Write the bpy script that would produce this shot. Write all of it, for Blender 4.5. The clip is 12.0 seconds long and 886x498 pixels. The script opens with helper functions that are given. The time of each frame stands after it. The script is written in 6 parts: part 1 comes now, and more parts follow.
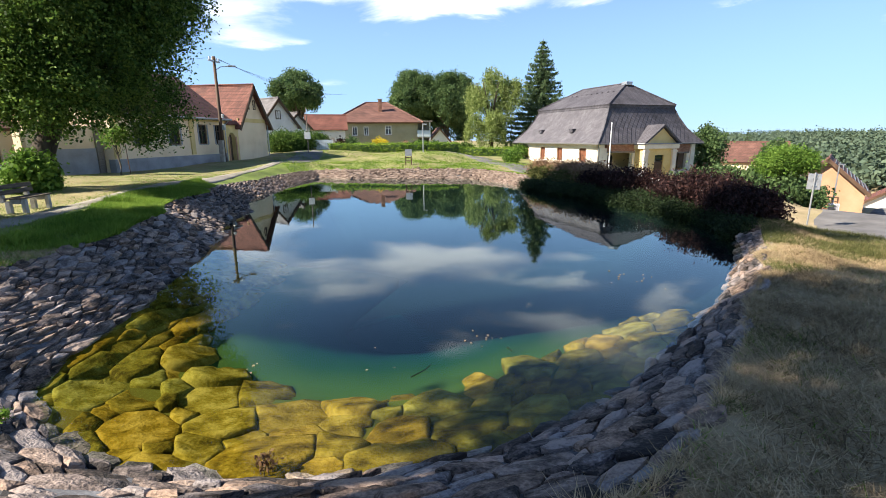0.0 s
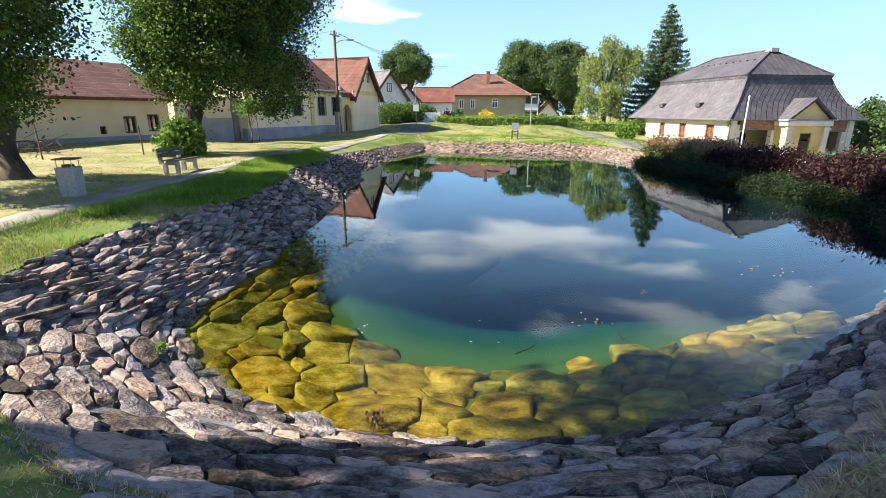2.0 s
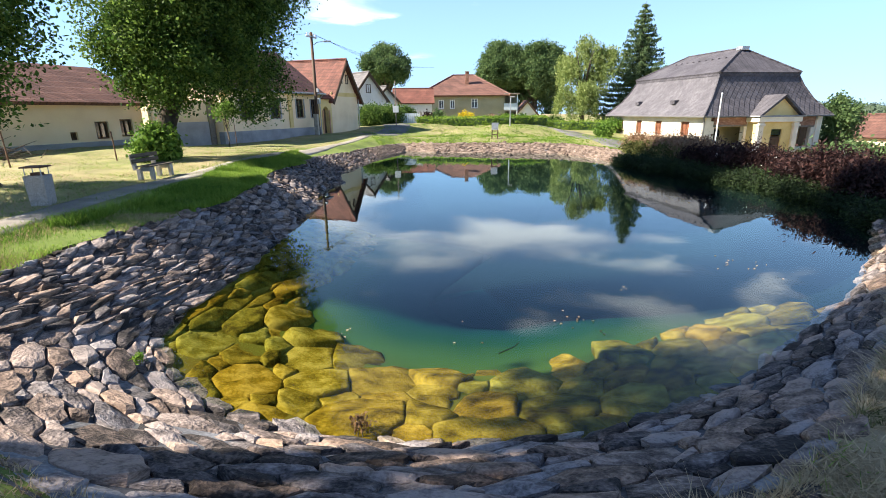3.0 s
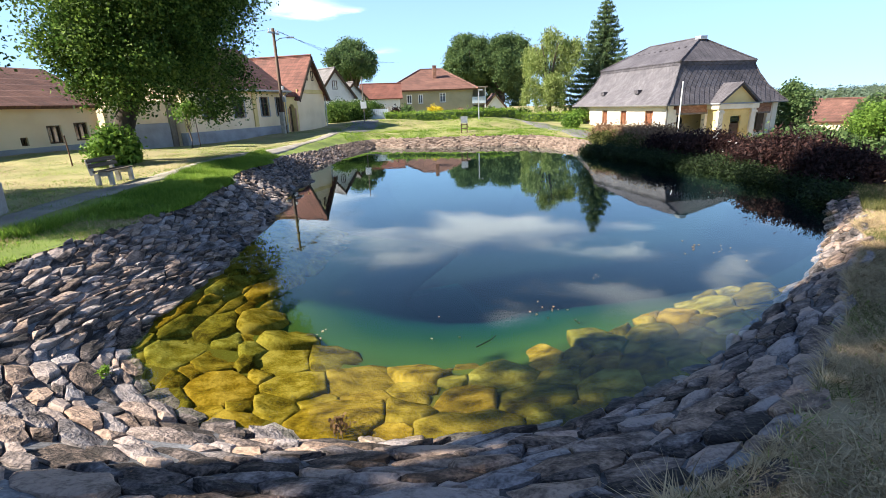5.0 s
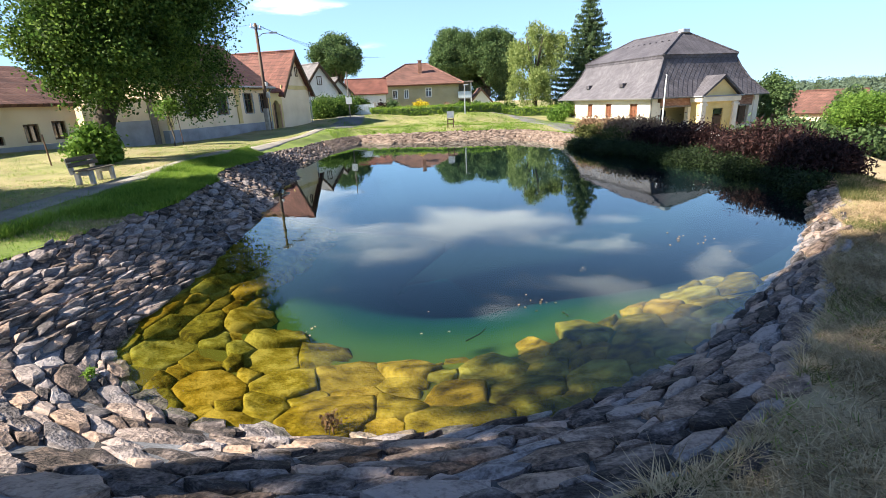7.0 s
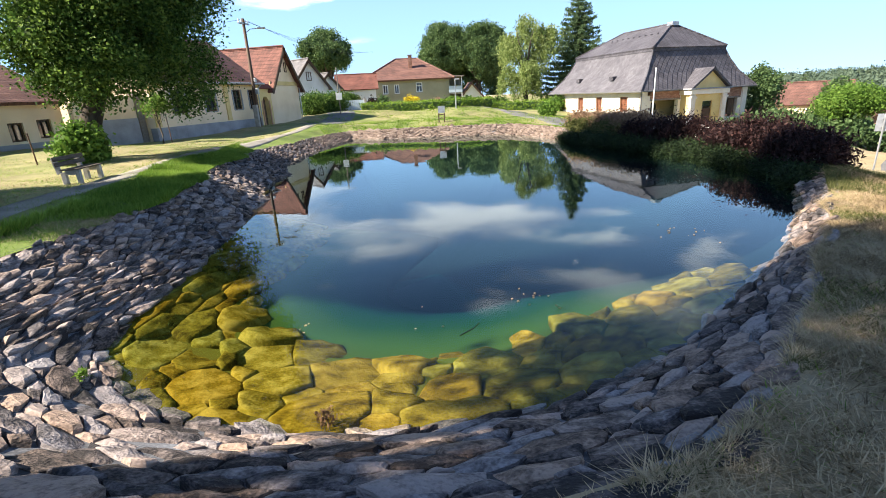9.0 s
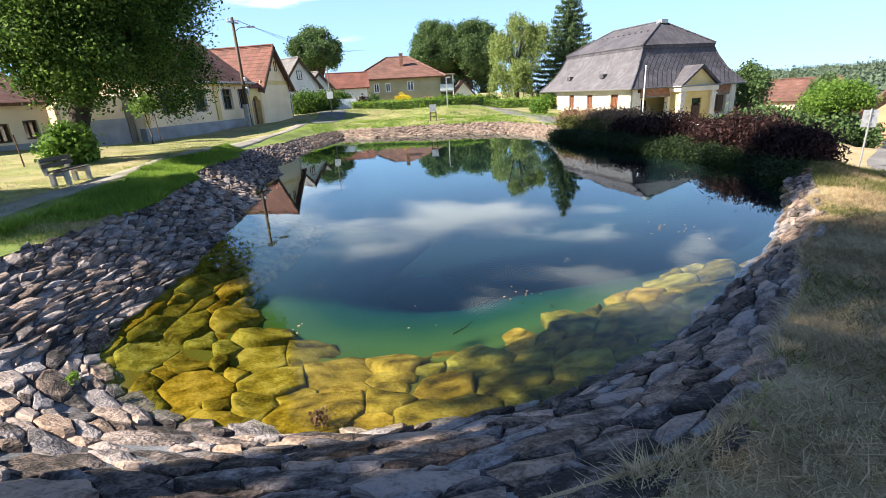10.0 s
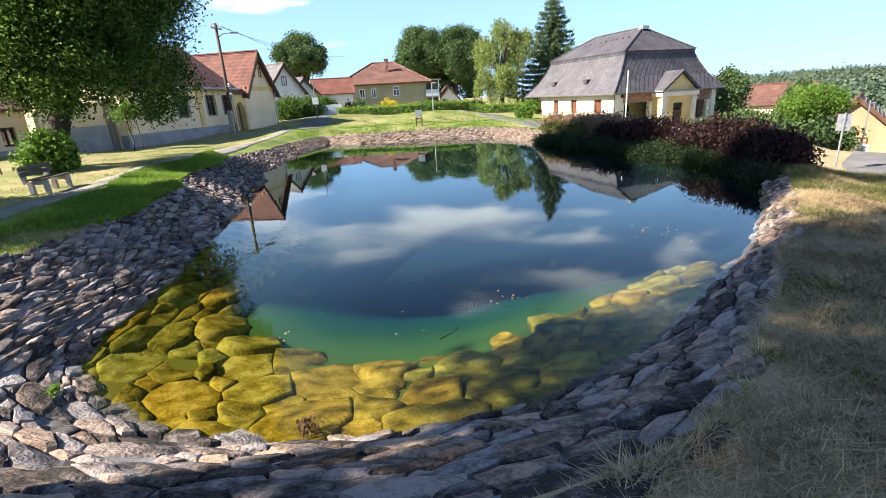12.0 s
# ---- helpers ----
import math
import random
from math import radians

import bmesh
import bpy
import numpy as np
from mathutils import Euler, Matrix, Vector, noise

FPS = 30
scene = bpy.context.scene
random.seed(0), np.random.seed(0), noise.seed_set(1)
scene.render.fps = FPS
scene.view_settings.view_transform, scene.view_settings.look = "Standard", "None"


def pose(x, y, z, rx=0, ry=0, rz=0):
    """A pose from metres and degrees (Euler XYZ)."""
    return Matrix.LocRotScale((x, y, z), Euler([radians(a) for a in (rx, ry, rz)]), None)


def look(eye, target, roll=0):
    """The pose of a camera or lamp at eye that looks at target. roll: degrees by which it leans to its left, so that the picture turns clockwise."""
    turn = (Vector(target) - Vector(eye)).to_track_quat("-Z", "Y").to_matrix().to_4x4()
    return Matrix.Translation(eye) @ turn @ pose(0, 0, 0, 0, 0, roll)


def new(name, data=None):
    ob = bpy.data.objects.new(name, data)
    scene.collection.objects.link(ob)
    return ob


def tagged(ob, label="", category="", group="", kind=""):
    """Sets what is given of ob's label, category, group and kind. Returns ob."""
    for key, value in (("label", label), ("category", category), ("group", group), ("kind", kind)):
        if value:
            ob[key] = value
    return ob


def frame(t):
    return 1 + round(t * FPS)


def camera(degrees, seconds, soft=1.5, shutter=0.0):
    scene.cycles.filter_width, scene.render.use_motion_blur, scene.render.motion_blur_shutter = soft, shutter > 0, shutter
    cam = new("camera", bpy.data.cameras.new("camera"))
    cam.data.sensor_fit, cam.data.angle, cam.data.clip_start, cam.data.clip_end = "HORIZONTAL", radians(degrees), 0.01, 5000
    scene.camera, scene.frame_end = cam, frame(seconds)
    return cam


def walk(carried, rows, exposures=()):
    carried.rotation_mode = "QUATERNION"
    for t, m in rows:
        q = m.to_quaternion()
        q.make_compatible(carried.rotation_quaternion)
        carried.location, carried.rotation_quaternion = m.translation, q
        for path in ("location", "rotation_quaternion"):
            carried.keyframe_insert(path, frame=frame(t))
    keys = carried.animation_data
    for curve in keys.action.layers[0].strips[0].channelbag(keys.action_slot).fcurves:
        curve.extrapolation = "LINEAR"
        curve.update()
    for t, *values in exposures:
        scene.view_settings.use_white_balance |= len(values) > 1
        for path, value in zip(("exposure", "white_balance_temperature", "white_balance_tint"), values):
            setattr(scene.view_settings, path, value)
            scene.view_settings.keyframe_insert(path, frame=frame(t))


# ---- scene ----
# ---- the camera and its walk ----
cam = camera(86.59, 12.0, soft=0.9)
PATH = [
    (0.0, pose(0.143, -0.080, 2.626, 76.640, 0.265, 8.658)),
    (0.5, pose(0.030, -0.015, 2.582, 75.105, -0.053, 16.502)),
    (1.0, pose(-0.005, -0.033, 2.602, 74.235, -0.335, 19.227)),
    (1.5, pose(-0.041, -0.018, 2.572, 73.789, -0.333, 21.184)),
    (2.0, pose(-0.037, -0.019, 2.575, 73.648, -0.215, 20.992)),
    (2.5, pose(-0.035, -0.021, 2.582, 73.631, 0.254, 19.488)),
    (3.0, pose(-0.016, -0.013, 2.591, 73.695, 0.500, 18.655)),
    (5.0, pose(-0.015, 0.009, 2.594, 73.003, 1.811, 14.992)),
    (5.5, pose(-0.000, 0.000, 2.600, 72.843, 1.959, 14.332)),
    (6.0, pose(-0.007, 0.001, 2.595, 72.706, 2.059, 13.935)),
    (6.5, pose(-0.007, 0.001, 2.595, 72.549, 2.170, 13.638)),
    (7.0, pose(-0.012, -0.002, 2.593, 72.378, 2.256, 13.363)),
    (9.0, pose(-0.011, -0.011, 2.595, 71.751, 2.720, 12.285)),
    (9.5, pose(-0.002, -0.019, 2.602, 71.646, 2.820, 11.840)),
    (10.0, pose(0.001, -0.024, 2.608, 71.502, 2.983, 11.298)),
    (10.5, pose(0.010, -0.027, 2.613, 71.397, 3.172, 10.747)),
    (11.0, pose(0.023, -0.033, 2.619, 71.251, 3.359, 10.272)),
    (11.5, pose(0.023, -0.039, 2.620, 71.402, 3.429, 9.884)),
    (12.0, pose(0.019, -0.049, 2.627, 71.985, 3.128, 9.650)),
]
walk(cam, PATH, [(0.0, 1.55), (0.5, 1.70), (1.0, 1.86), (12.0, 1.86)])

# ---- sun, sky and exposure ----
SUN_FROM = Vector((-0.90, -0.43, 0.82)).normalized()   # morning sun from behind the row of lime trees
SUN_EL = math.asin(SUN_FROM.z)
SUN_AZ = math.atan2(SUN_FROM.x, SUN_FROM.y)

sun_data = bpy.data.lights.new("sun", "SUN")
sun_data.energy, sun_data.angle, sun_data.color = 4.5, radians(0.6), (1.0, 0.90, 0.76)
sun = new("sun", sun_data)
sun.matrix_world = look(SUN_FROM * 60, (0, 0, 0))

world = bpy.data.worlds.new("sky")
scene.world = world
world.use_nodes = True
wn, wl = world.node_tree.nodes, world.node_tree.links
wn.clear()
w_out = wn.new("ShaderNodeOutputWorld")
w_bg = wn.new("ShaderNodeBackground")
w_sky = wn.new("ShaderNodeTexSky")
w_sky.sky_type = "NISHITA"
w_sky.sun_disc = False
w_sky.sun_elevation, w_sky.sun_rotation = SUN_EL, SUN_AZ
w_sky.altitude, w_sky.air_density, w_sky.dust_density, w_sky.ozone_density = 900, 0.7, 0.0, 2.2
w_bg.inputs["Strength"].default_value = 0.080

# clouds: soft banks at their bearing and height in the sky (radians), broken up by fine noise
CLOUDS = [(-0.30, 0.268, 0.20, 0.036, 0.92), (-0.10, 0.240, 0.15, 0.024, 0.95), (-0.55, 0.215, 0.08, 0.030, 0.9), (-0.37, 0.318, 0.11, 0.018, 0.55), (0.07, 0.297, 0.14, 0.017, 0.85),
          (0.10, 0.372, 0.13, 0.022, 0.8), (0.302, 0.315, 0.035, 0.045, 0.75), (0.37, 0.306, 0.05, 0.012, 0.6), (-0.107, 0.435, 0.07, 0.032, 0.75), (0.24, 0.42, 0.16, 0.05, 0.68),
          (-0.53, 0.175, 0.10, 0.020, 0.7), (-0.41, 0.172, 0.05, 0.008, 0.55), (-0.37, 0.107, 0.045, 0.009, 0.5), (0.12, 0.24, 0.06, 0.012, 0.6), (0.36, 0.218, 0.07, 0.010, 0.6), (0.58, 0.17, 0.04, 0.02, 0.7),
          (-1.1, 0.40, 0.5, 0.08, 0.7), (1.3, 0.50, 0.6, 0.09, 0.7), (2.4, 0.45, 0.6, 0.08, 0.7), (-2.3, 0.55, 0.6, 0.09, 0.7)]


def w_math(op, a, b=None, c=None):
    x = wn.new("ShaderNodeMath")
    x.operation = op
    for k_, v_ in enumerate((a, b, c)):
        if v_ is None:
            continue
        if isinstance(v_, (int, float)):
            x.inputs[k_].default_value = v_
        else:
            wl.new(v_, x.inputs[k_])
    return x.outputs[0]


w_geo = wn.new("ShaderNodeTexCoord")
w_map = wn.new("ShaderNodeMapping")
w_map.inputs["Scale"].default_value = (1.0, 1.0, 3.2)
wl.new(w_geo.outputs["Generated"], w_map.inputs["Vector"])
w_noise = wn.new("ShaderNodeTexNoise")
w_noise.inputs["Scale"].default_value = 5.5
w_noise.inputs["Detail"].default_value = 8.0
w_noise.inputs["Roughness"].default_value = 0.60
w_noise.inputs["Distortion"].default_value = 0.35
wl.new(w_map.outputs[0], w_noise.inputs["Vector"])
w_warp = wn.new("ShaderNodeTexNoise")
w_warp.inputs["Scale"].default_value, w_warp.inputs["Detail"].default_value = 4.0, 3.0
wl.new(w_map.outputs[0], w_warp.inputs["Vector"])
w_sep = wn.new("ShaderNodeSeparateXYZ")
wl.new(w_geo.outputs["Generated"], w_sep.inputs[0])
w_az = w_math("MULTIPLY_ADD", w_math("SUBTRACT", w_warp.outputs["Fac"], 0.5), 0.22, w_math("ARCTAN2", w_sep.outputs["X"], w_sep.outputs["Y"]))
w_up = w_math("MULTIPLY_ADD", w_math("SUBTRACT", w_noise.outputs["Fac"], 0.5), 0.06, w_math("ARCSINE", w_sep.outputs["Z"]))
w_cover = 0.0
for c_az, c_el, c_w, c_h, c_s in CLOUDS:
    qa = w_math("DIVIDE", w_math("SUBTRACT", w_az, c_az), c_w)
    qe = w_math("DIVIDE", w_math("SUBTRACT", w_up, c_el), c_h)
    q2 = w_math("MULTIPLY_ADD", qa, qa, w_math("MULTIPLY", qe, qe))
    w_cover = w_math("ADD", w_cover, w_math("MULTIPLY", w_math("EXPONENT", w_math("MULTIPLY", q2, -0.8)), c_s))
w_ramp = wn.new("ShaderNodeMapRange")
w_ramp.interpolation_type = "SMOOTHSTEP"
w_ramp.inputs["From Min"].default_value, w_ramp.inputs["From Max"].default_value = 0.32, 1.30
wl.new(w_math("MULTIPLY_ADD", w_math("SUBTRACT", w_noise.outputs["Fac"], 0.5), 2.0, w_cover), w_ramp.inputs["Value"])
w_mul = wn.new("ShaderNodeMath")
w_mul.operation = "MULTIPLY"
w_mul.inputs[1].default_value = 0.80
wl.new(w_ramp.outputs[0], w_mul.inputs[0])
w_mix = wn.new("ShaderNodeMix")
w_mix.data_type = "RGBA"
w_mix.inputs["B"].default_value = (8.2, 8.1, 8.3, 1)
wl.new(w_mul.outputs[0], w_mix.inputs["Factor"])
w_hz = wn.new("ShaderNodeMapRange")
w_hz.interpolation_type = "SMOOTHSTEP"
w_hz.inputs["From Min"].default_value, w_hz.inputs["From Max"].default_value = -0.05, 0.52
w_hz.inputs["To Min"].default_value, w_hz.inputs["To Max"].default_value = 0.88, 0.0
wl.new(w_sep.outputs["Z"], w_hz.inputs["Value"])
w_haze = wn.new("ShaderNodeMix")
w_haze.data_type = "RGBA"
w_haze.inputs["B"].default_value = (1.9, 3.25, 5.15, 1)
wl.new(w_hz.outputs[0], w_haze.inputs["Factor"])
wl.new(w_sky.outputs[0], w_haze.inputs["A"])
wl.new(w_haze.outputs["Result"], w_mix.inputs["A"])
wl.new(w_mix.outputs["Result"], w_bg.inputs["Color"])
wl.new(w_bg.outputs[0], w_out.inputs["Surface"])

# ---- small tools ----
rng = np.random.default_rng(7)


def part(name, bm, material, parent=None, label="", smooth=False):
    """Link a bmesh (or a mesh) as one mesh object under a thing or a part."""
    if isinstance(bm, bmesh.types.BMesh):
        me = bpy.data.meshes.new(name)
        bm.normal_update()
        bm.to_mesh(me)
        bm.free()
    else:
        me = bm
    if material is not None and not me.materials:
        me.materials.append(material)
    if smooth:
        me.polygons.foreach_set("use_smooth", [True] * len(me.polygons))
    ob = new(name, me)
    if parent is not None:
        ob.parent = parent
    return tagged(ob, label)


def thing(name, m, label, category, group=""):
    ob = new(name)
    ob.empty_display_size = 0.2
    ob.matrix_world = m
    return tagged(ob, label, category, group)


def box(bm, x0, x1, y0, y1, z0, z1, m=None):
    vs = [bm.verts.new(((x0, x1)[i], (y0, y1)[j], (z0, z1)[k])) for i in (0, 1) for j in (0, 1) for k in (0, 1)]
    for f in ((0, 1, 3, 2), (4, 6, 7, 5), (0, 4, 5, 1), (2, 3, 7, 6), (0, 2, 6, 4), (1, 5, 7, 3)):
        bm.faces.new([vs[i] for i in f])
    if m is not None:
        bmesh.ops.transform(bm, matrix=m, verts=vs)
    return vs


def boxed(x0, x1, y0, y1, z0, z1, bevel=0.0, m=None):
    bm = bmesh.new()
    box(bm, x0, x1, y0, y1, z0, z1, m)
    if bevel:
        bmesh.ops.bevel(bm, geom=bm.edges[:], offset=bevel, segments=2, affect="EDGES", profile=0.6)
    return bm


def tube(bm, pts, radii, seg=8):
    """A tapered round limb along points."""
    rings = []
    for i, (p, r) in enumerate(zip(pts, radii)):
        a = Vector(pts[min(i + 1, len(pts) - 1)]) - Vector(pts[max(i - 1, 0)])
        q = a.to_track_quat("Z", "Y")
        rings.append([bm.verts.new(Vector(p) + q @ Vector((r * math.cos(k * 2 * math.pi / seg), r * math.sin(k * 2 * math.pi / seg), 0))) for k in range(seg)])
    for a, b in zip(rings, rings[1:]):
        for k in range(seg):
            bm.faces.new((a[k], a[(k + 1) % seg], b[(k + 1) % seg], b[k]))
    bm.faces.new(rings[0][::-1])
    bm.faces.new(rings[-1])


def tubed(pts, radii, seg=8):
    bm = bmesh.new()
    tube(bm, pts, radii, seg)
    return bm


def poly(bm, pts):
    return bm.faces.new([bm.verts.new(p) for p in pts])


def quads(name, verts, material, n=4):
    """A mesh of loose quads or triangles from a numpy array of corners."""
    k = len(verts) // n
    me = bpy.data.meshes.new(name)
    me.vertices.add(k * n)
    me.vertices.foreach_set("co", np.ascontiguousarray(verts, dtype=np.float32).ravel())
    me.loops.add(k * n)
    me.loops.foreach_set("vertex_index", np.arange(k * n, dtype=np.int32))
    me.polygons.add(k)
    me.polygons.foreach_set("loop_start", np.arange(k, dtype=np.int32) * n)
    me.update(calc_edges=True)
    me.materials.append(material)
    return me


# ---- materials ----
def material(name, colours, scale=4.0, rough=0.85, bump=0.2, bump_scale=40.0, metal=0.0, island=0.0, random_part=0.0, stretch=(1, 1, 1), spec=0.3, detail=6.0, grain=0.35, world_space=False, tint=0.0, relief=0.02, span=0.36):
    """A surface with colour at two scales and fine relief. colours: from dark to light."""
    m = bpy.data.materials.new(name)
    m.use_nodes = True
    n, l = m.node_tree.nodes, m.node_tree.links
    b = n["Principled BSDF"]
    b.inputs["Roughness"].default_value, b.inputs["Metallic"].default_value = rough, metal
    b.inputs["Specular IOR Level"].default_value = spec
    tc = n.new("ShaderNodeTexCoord")
    mp = n.new("ShaderNodeMapping")
    mp.inputs["Scale"].default_value = stretch
    if world_space:
        l.new(n.new("ShaderNodeNewGeometry").outputs["Position"], mp.inputs["Vector"])
    else:
        l.new(tc.outputs["Object"], mp.inputs["Vector"])
    big = n.new("ShaderNodeTexNoise")
    big.inputs["Scale"].default_value, big.inputs["Detail"].default_value = scale, detail
    fine = n.new("ShaderNodeTexNoise")
    fine.inputs["Scale"].default_value, fine.inputs["Detail"].default_value = bump_scale, 4.0
    for t in (big, fine):
        l.new(mp.outputs[0], t.inputs["Vector"])
    mix = n.new("ShaderNodeMath")
    mix.operation = "MULTIPLY_ADD"
    mix.inputs[1].default_value = grain
    l.new(fine.outputs["Fac"], mix.inputs[0])
    sub = n.new("ShaderNodeMath")
    sub.operation = "MULTIPLY"
    sub.inputs[1].default_value = 1 - grain
    l.new(big.outputs["Fac"], sub.inputs[0])
    l.new(sub.outputs[0], mix.inputs[2])
    value = mix.outputs[0]
    for kind, amount in (("ShaderNodeNewGeometry", island), ("ShaderNodeObjectInfo", random_part)):
        if amount:
            g = n.new(kind)
            a = n.new("ShaderNodeMath")
            a.operation = "MULTIPLY_ADD"
            a.inputs[1].default_value = amount
            l.new(g.outputs["Random Per Island" if island and kind == "ShaderNodeNewGeometry" else "Random"], a.inputs[0])
            s = n.new("ShaderNodeMath")
            s.operation = "SUBTRACT"
            s.inputs[1].default_value = amount / 2
            l.new(value, a.inputs[2])
            l.new(a.outputs[0], s.inputs[0])
            value = s.outputs[0]
    ramp = n.new("ShaderNodeValToRGB")
    e = ramp.color_ramp.elements
    while len(e) < len(colours):
        e.new(0.5)
    for i, c in enumerate(colours):
        e[i].position = 0.5 - span / 2 + span * i / max(1, len(colours) - 1)
        e[i].color = (*c, 1)
    l.new(value, ramp.inputs["Fac"])
    l.new(ramp.outputs["Color"], b.inputs["Base Color"])
    if tint:
        # piece by piece a little warmer or cooler
        src = n.new("ShaderNodeNewGeometry" if island else "ShaderNodeObjectInfo")
        wh = n.new("ShaderNodeTexWhiteNoise")
        wh.noise_dimensions = "1D"
        l.new(src.outputs["Random Per Island" if island else "Random"], wh.inputs["W"])
        tr = n.new("ShaderNodeMix")
        tr.data_type = "RGBA"
        tr.inputs["A"].default_value, tr.inputs["B"].default_value = (1 + tint, 1, 1 - tint, 1), (1 - tint * 0.7, 1, 1 + tint * 0.9, 1)
        l.new(wh.outputs["Value"], tr.inputs["Factor"])
        ml = n.new("ShaderNodeVectorMath")
        ml.operation = "MULTIPLY"
        l.new(ramp.outputs["Color"], ml.inputs[0])
        l.new(tr.outputs["Result"], ml.inputs[1])
        l.new(ml.outputs[0], b.inputs["Base Color"])
    if bump:
        bp = n.new("ShaderNodeBump")
        bp.inputs["Strength"].default_value, bp.inputs["Distance"].default_value = bump, relief
        l.new(mix.outputs[0], bp.inputs["Height"])
        l.new(bp.outputs["Normal"], b.inputs["Normal"])
    return m


def nodes_of(m):
    return m.node_tree.nodes, m.node_tree.links, m.node_tree.nodes["Principled BSDF"]


def leafy(name, colours, through_light=0.35, scale=1.2):
    """Leaves: a little gloss, light passing through them, tone varying leaf by leaf."""
    m = material(name, colours, scale=scale, rough=0.6, bump=0.0, bump_scale=8, island=0.30, spec=0.12)
    n, l, b = nodes_of(m)
    tr = n.new("ShaderNodeBsdfTranslucent")
    ms = n.new("ShaderNodeMixShader")
    ms.inputs["Fac"].default_value = through_light
    ramp = next(x for x in n if x.type == "VALTORGB")
    l.new(ramp.outputs["Color"], tr.inputs["Color"])
    l.new(b.outputs[0], ms.inputs[1])
    l.new(tr.outputs[0], ms.inputs[2])
    l.new(ms.outputs[0], n["Material Output"].inputs["Surface"])
    return m


def tiled_roof(name, colours, pitch=0.3, across=0.22, depth=0.5, diamond=False, dark=0.55):
    """Roof covering: courses by height and joints along the eaves, or slates laid as diamonds."""
    m = material(name, colours, scale=0.9, rough=0.75, bump=0.0, bump_scale=14)
    n, l, b = nodes_of(m)
    tc = n.new("ShaderNodeTexCoord")
    sp = n.new("ShaderNodeSeparateXYZ")
    l.new(tc.outputs["Object"], sp.inputs[0])

    def mth(op, a, c=None):
        x = n.new("ShaderNodeMath")
        x.operation = op
        for i, v in enumerate((a, c)):
            if v is None:
                continue
            if isinstance(v, (int, float)):
                x.inputs[i].default_value = v
            else:
                l.new(v, x.inputs[i])
        return x.outputs[0]

    h = mth("ADD", sp.outputs["X"], sp.outputs["Y"])
    v = mth("MULTIPLY", sp.outputs["Z"], 1.25)
    if diamond:
        a, c = mth("ADD", h, v), mth("SUBTRACT", h, v)
        fa, fc = mth("FRACT", mth("DIVIDE", a, pitch)), mth("FRACT", mth("DIVIDE", c, pitch))
        height = mth("MINIMUM", fa, mth("SUBTRACT", 1.0, fc))
        cell = mth("ADD", mth("FLOOR", mth("DIVIDE", a, pitch)), mth("MULTIPLY", mth("FLOOR", mth("DIVIDE", c, pitch)), 7.31))
    else:
        row = mth("DIVIDE", v, pitch)
        fr = mth("FRACT", row)
        col = mth("ADD", mth("DIVIDE", h, across), mth("MULTIPLY", mth("FLOOR", row), 0.5))
        fc = mth("FRACT", col)
        height = mth("MINIMUM", mth("SUBTRACT", 1.0, fr), mth("MULTIPLY", mth("MINIMUM", fc, mth("SUBTRACT", 1.0, fc)), 2.0))
        cell = mth("ADD", mth("FLOOR", col), mth("MULTIPLY", mth("FLOOR", row), 7.31))
    joint = n.new("ShaderNodeMapRange")
    joint.inputs["From Min"].default_value, joint.inputs["From Max"].default_value = 0.02, 0.16
    l.new(height, joint.inputs["Value"])
    wn_ = n.new("ShaderNodeTexWhiteNoise")
    wn_.noise_dimensions = "1D"
    l.new(cell, wn_.inputs["W"])
    ramp = next(x for x in n if x.type == "VALTORGB")
    tone = n.new("ShaderNodeMapRange")
    tone.inputs["To Min"].default_value, tone.inputs["To Max"].default_value = 0.82, 1.15
    l.new(wn_.outputs["Value"], tone.inputs["Value"])
    dk = n.new("ShaderNodeMapRange")
    dk.inputs["To Min"].default_value, dk.inputs["To Max"].default_value = dark, 1.0
    l.new(joint.outputs[0], dk.inputs["Value"])
    mul = n.new("ShaderNodeVectorMath")
    mul.operation = "SCALE"
    l.new(ramp.outputs["Color"], mul.inputs[0])
    l.new(mth("MULTIPLY", tone.outputs[0], dk.outputs[0]), mul.inputs["Scale"])
    l.new(mul.outputs[0], b.inputs["Base Color"])
    bp = n.new("ShaderNodeBump")
    bp.inputs["Strength"].default_value, bp.inputs["Distance"].default_value = depth, 0.03
    l.new(joint.outputs[0], bp.inputs["Height"])
    l.new(bp.outputs["Normal"], b.inputs["Normal"])
    return m


STONE = material("bank_stone", [(0.027, 0.023, 0.022), (0.155, 0.125, 0.112), (0.345, 0.284, 0.252)], scale=6, rough=0.92, bump=1.0, bump_scale=34, grain=0.36, stretch=(1.0, 1.0, 2.6), random_part=0.30, detail=12, world_space=True, tint=0.15, relief=0.06, span=0.29)
STONE_FAR = material("bank_stone_joined", [(0.027, 0.023, 0.022), (0.155, 0.125, 0.112), (0.345, 0.284, 0.252)], scale=6, rough=0.92, bump=1.0, bump_scale=34, grain=0.36, stretch=(1.0, 1.0, 2.6), island=0.22, detail=12, world_space=True, tint=0.15, relief=0.06, span=0.29)
# Paler, pinker copy of the bank stone, with the far bank's sunlight in it.
STONE_PINK = material("sunlit_bank_stone", [(0.12, 0.085, 0.068), (0.20, 0.15, 0.12), (0.29, 0.225, 0.185)], scale=3, rough=0.9, bump=0.5, bump_scale=20, island=0.25)
MORTAR = material("grey_mortar", [(0.03, 0.03, 0.033), (0.09, 0.092, 0.10), (0.23, 0.235, 0.25)], scale=1.6, rough=0.95, bump=0.8, bump_scale=30, detail=10)
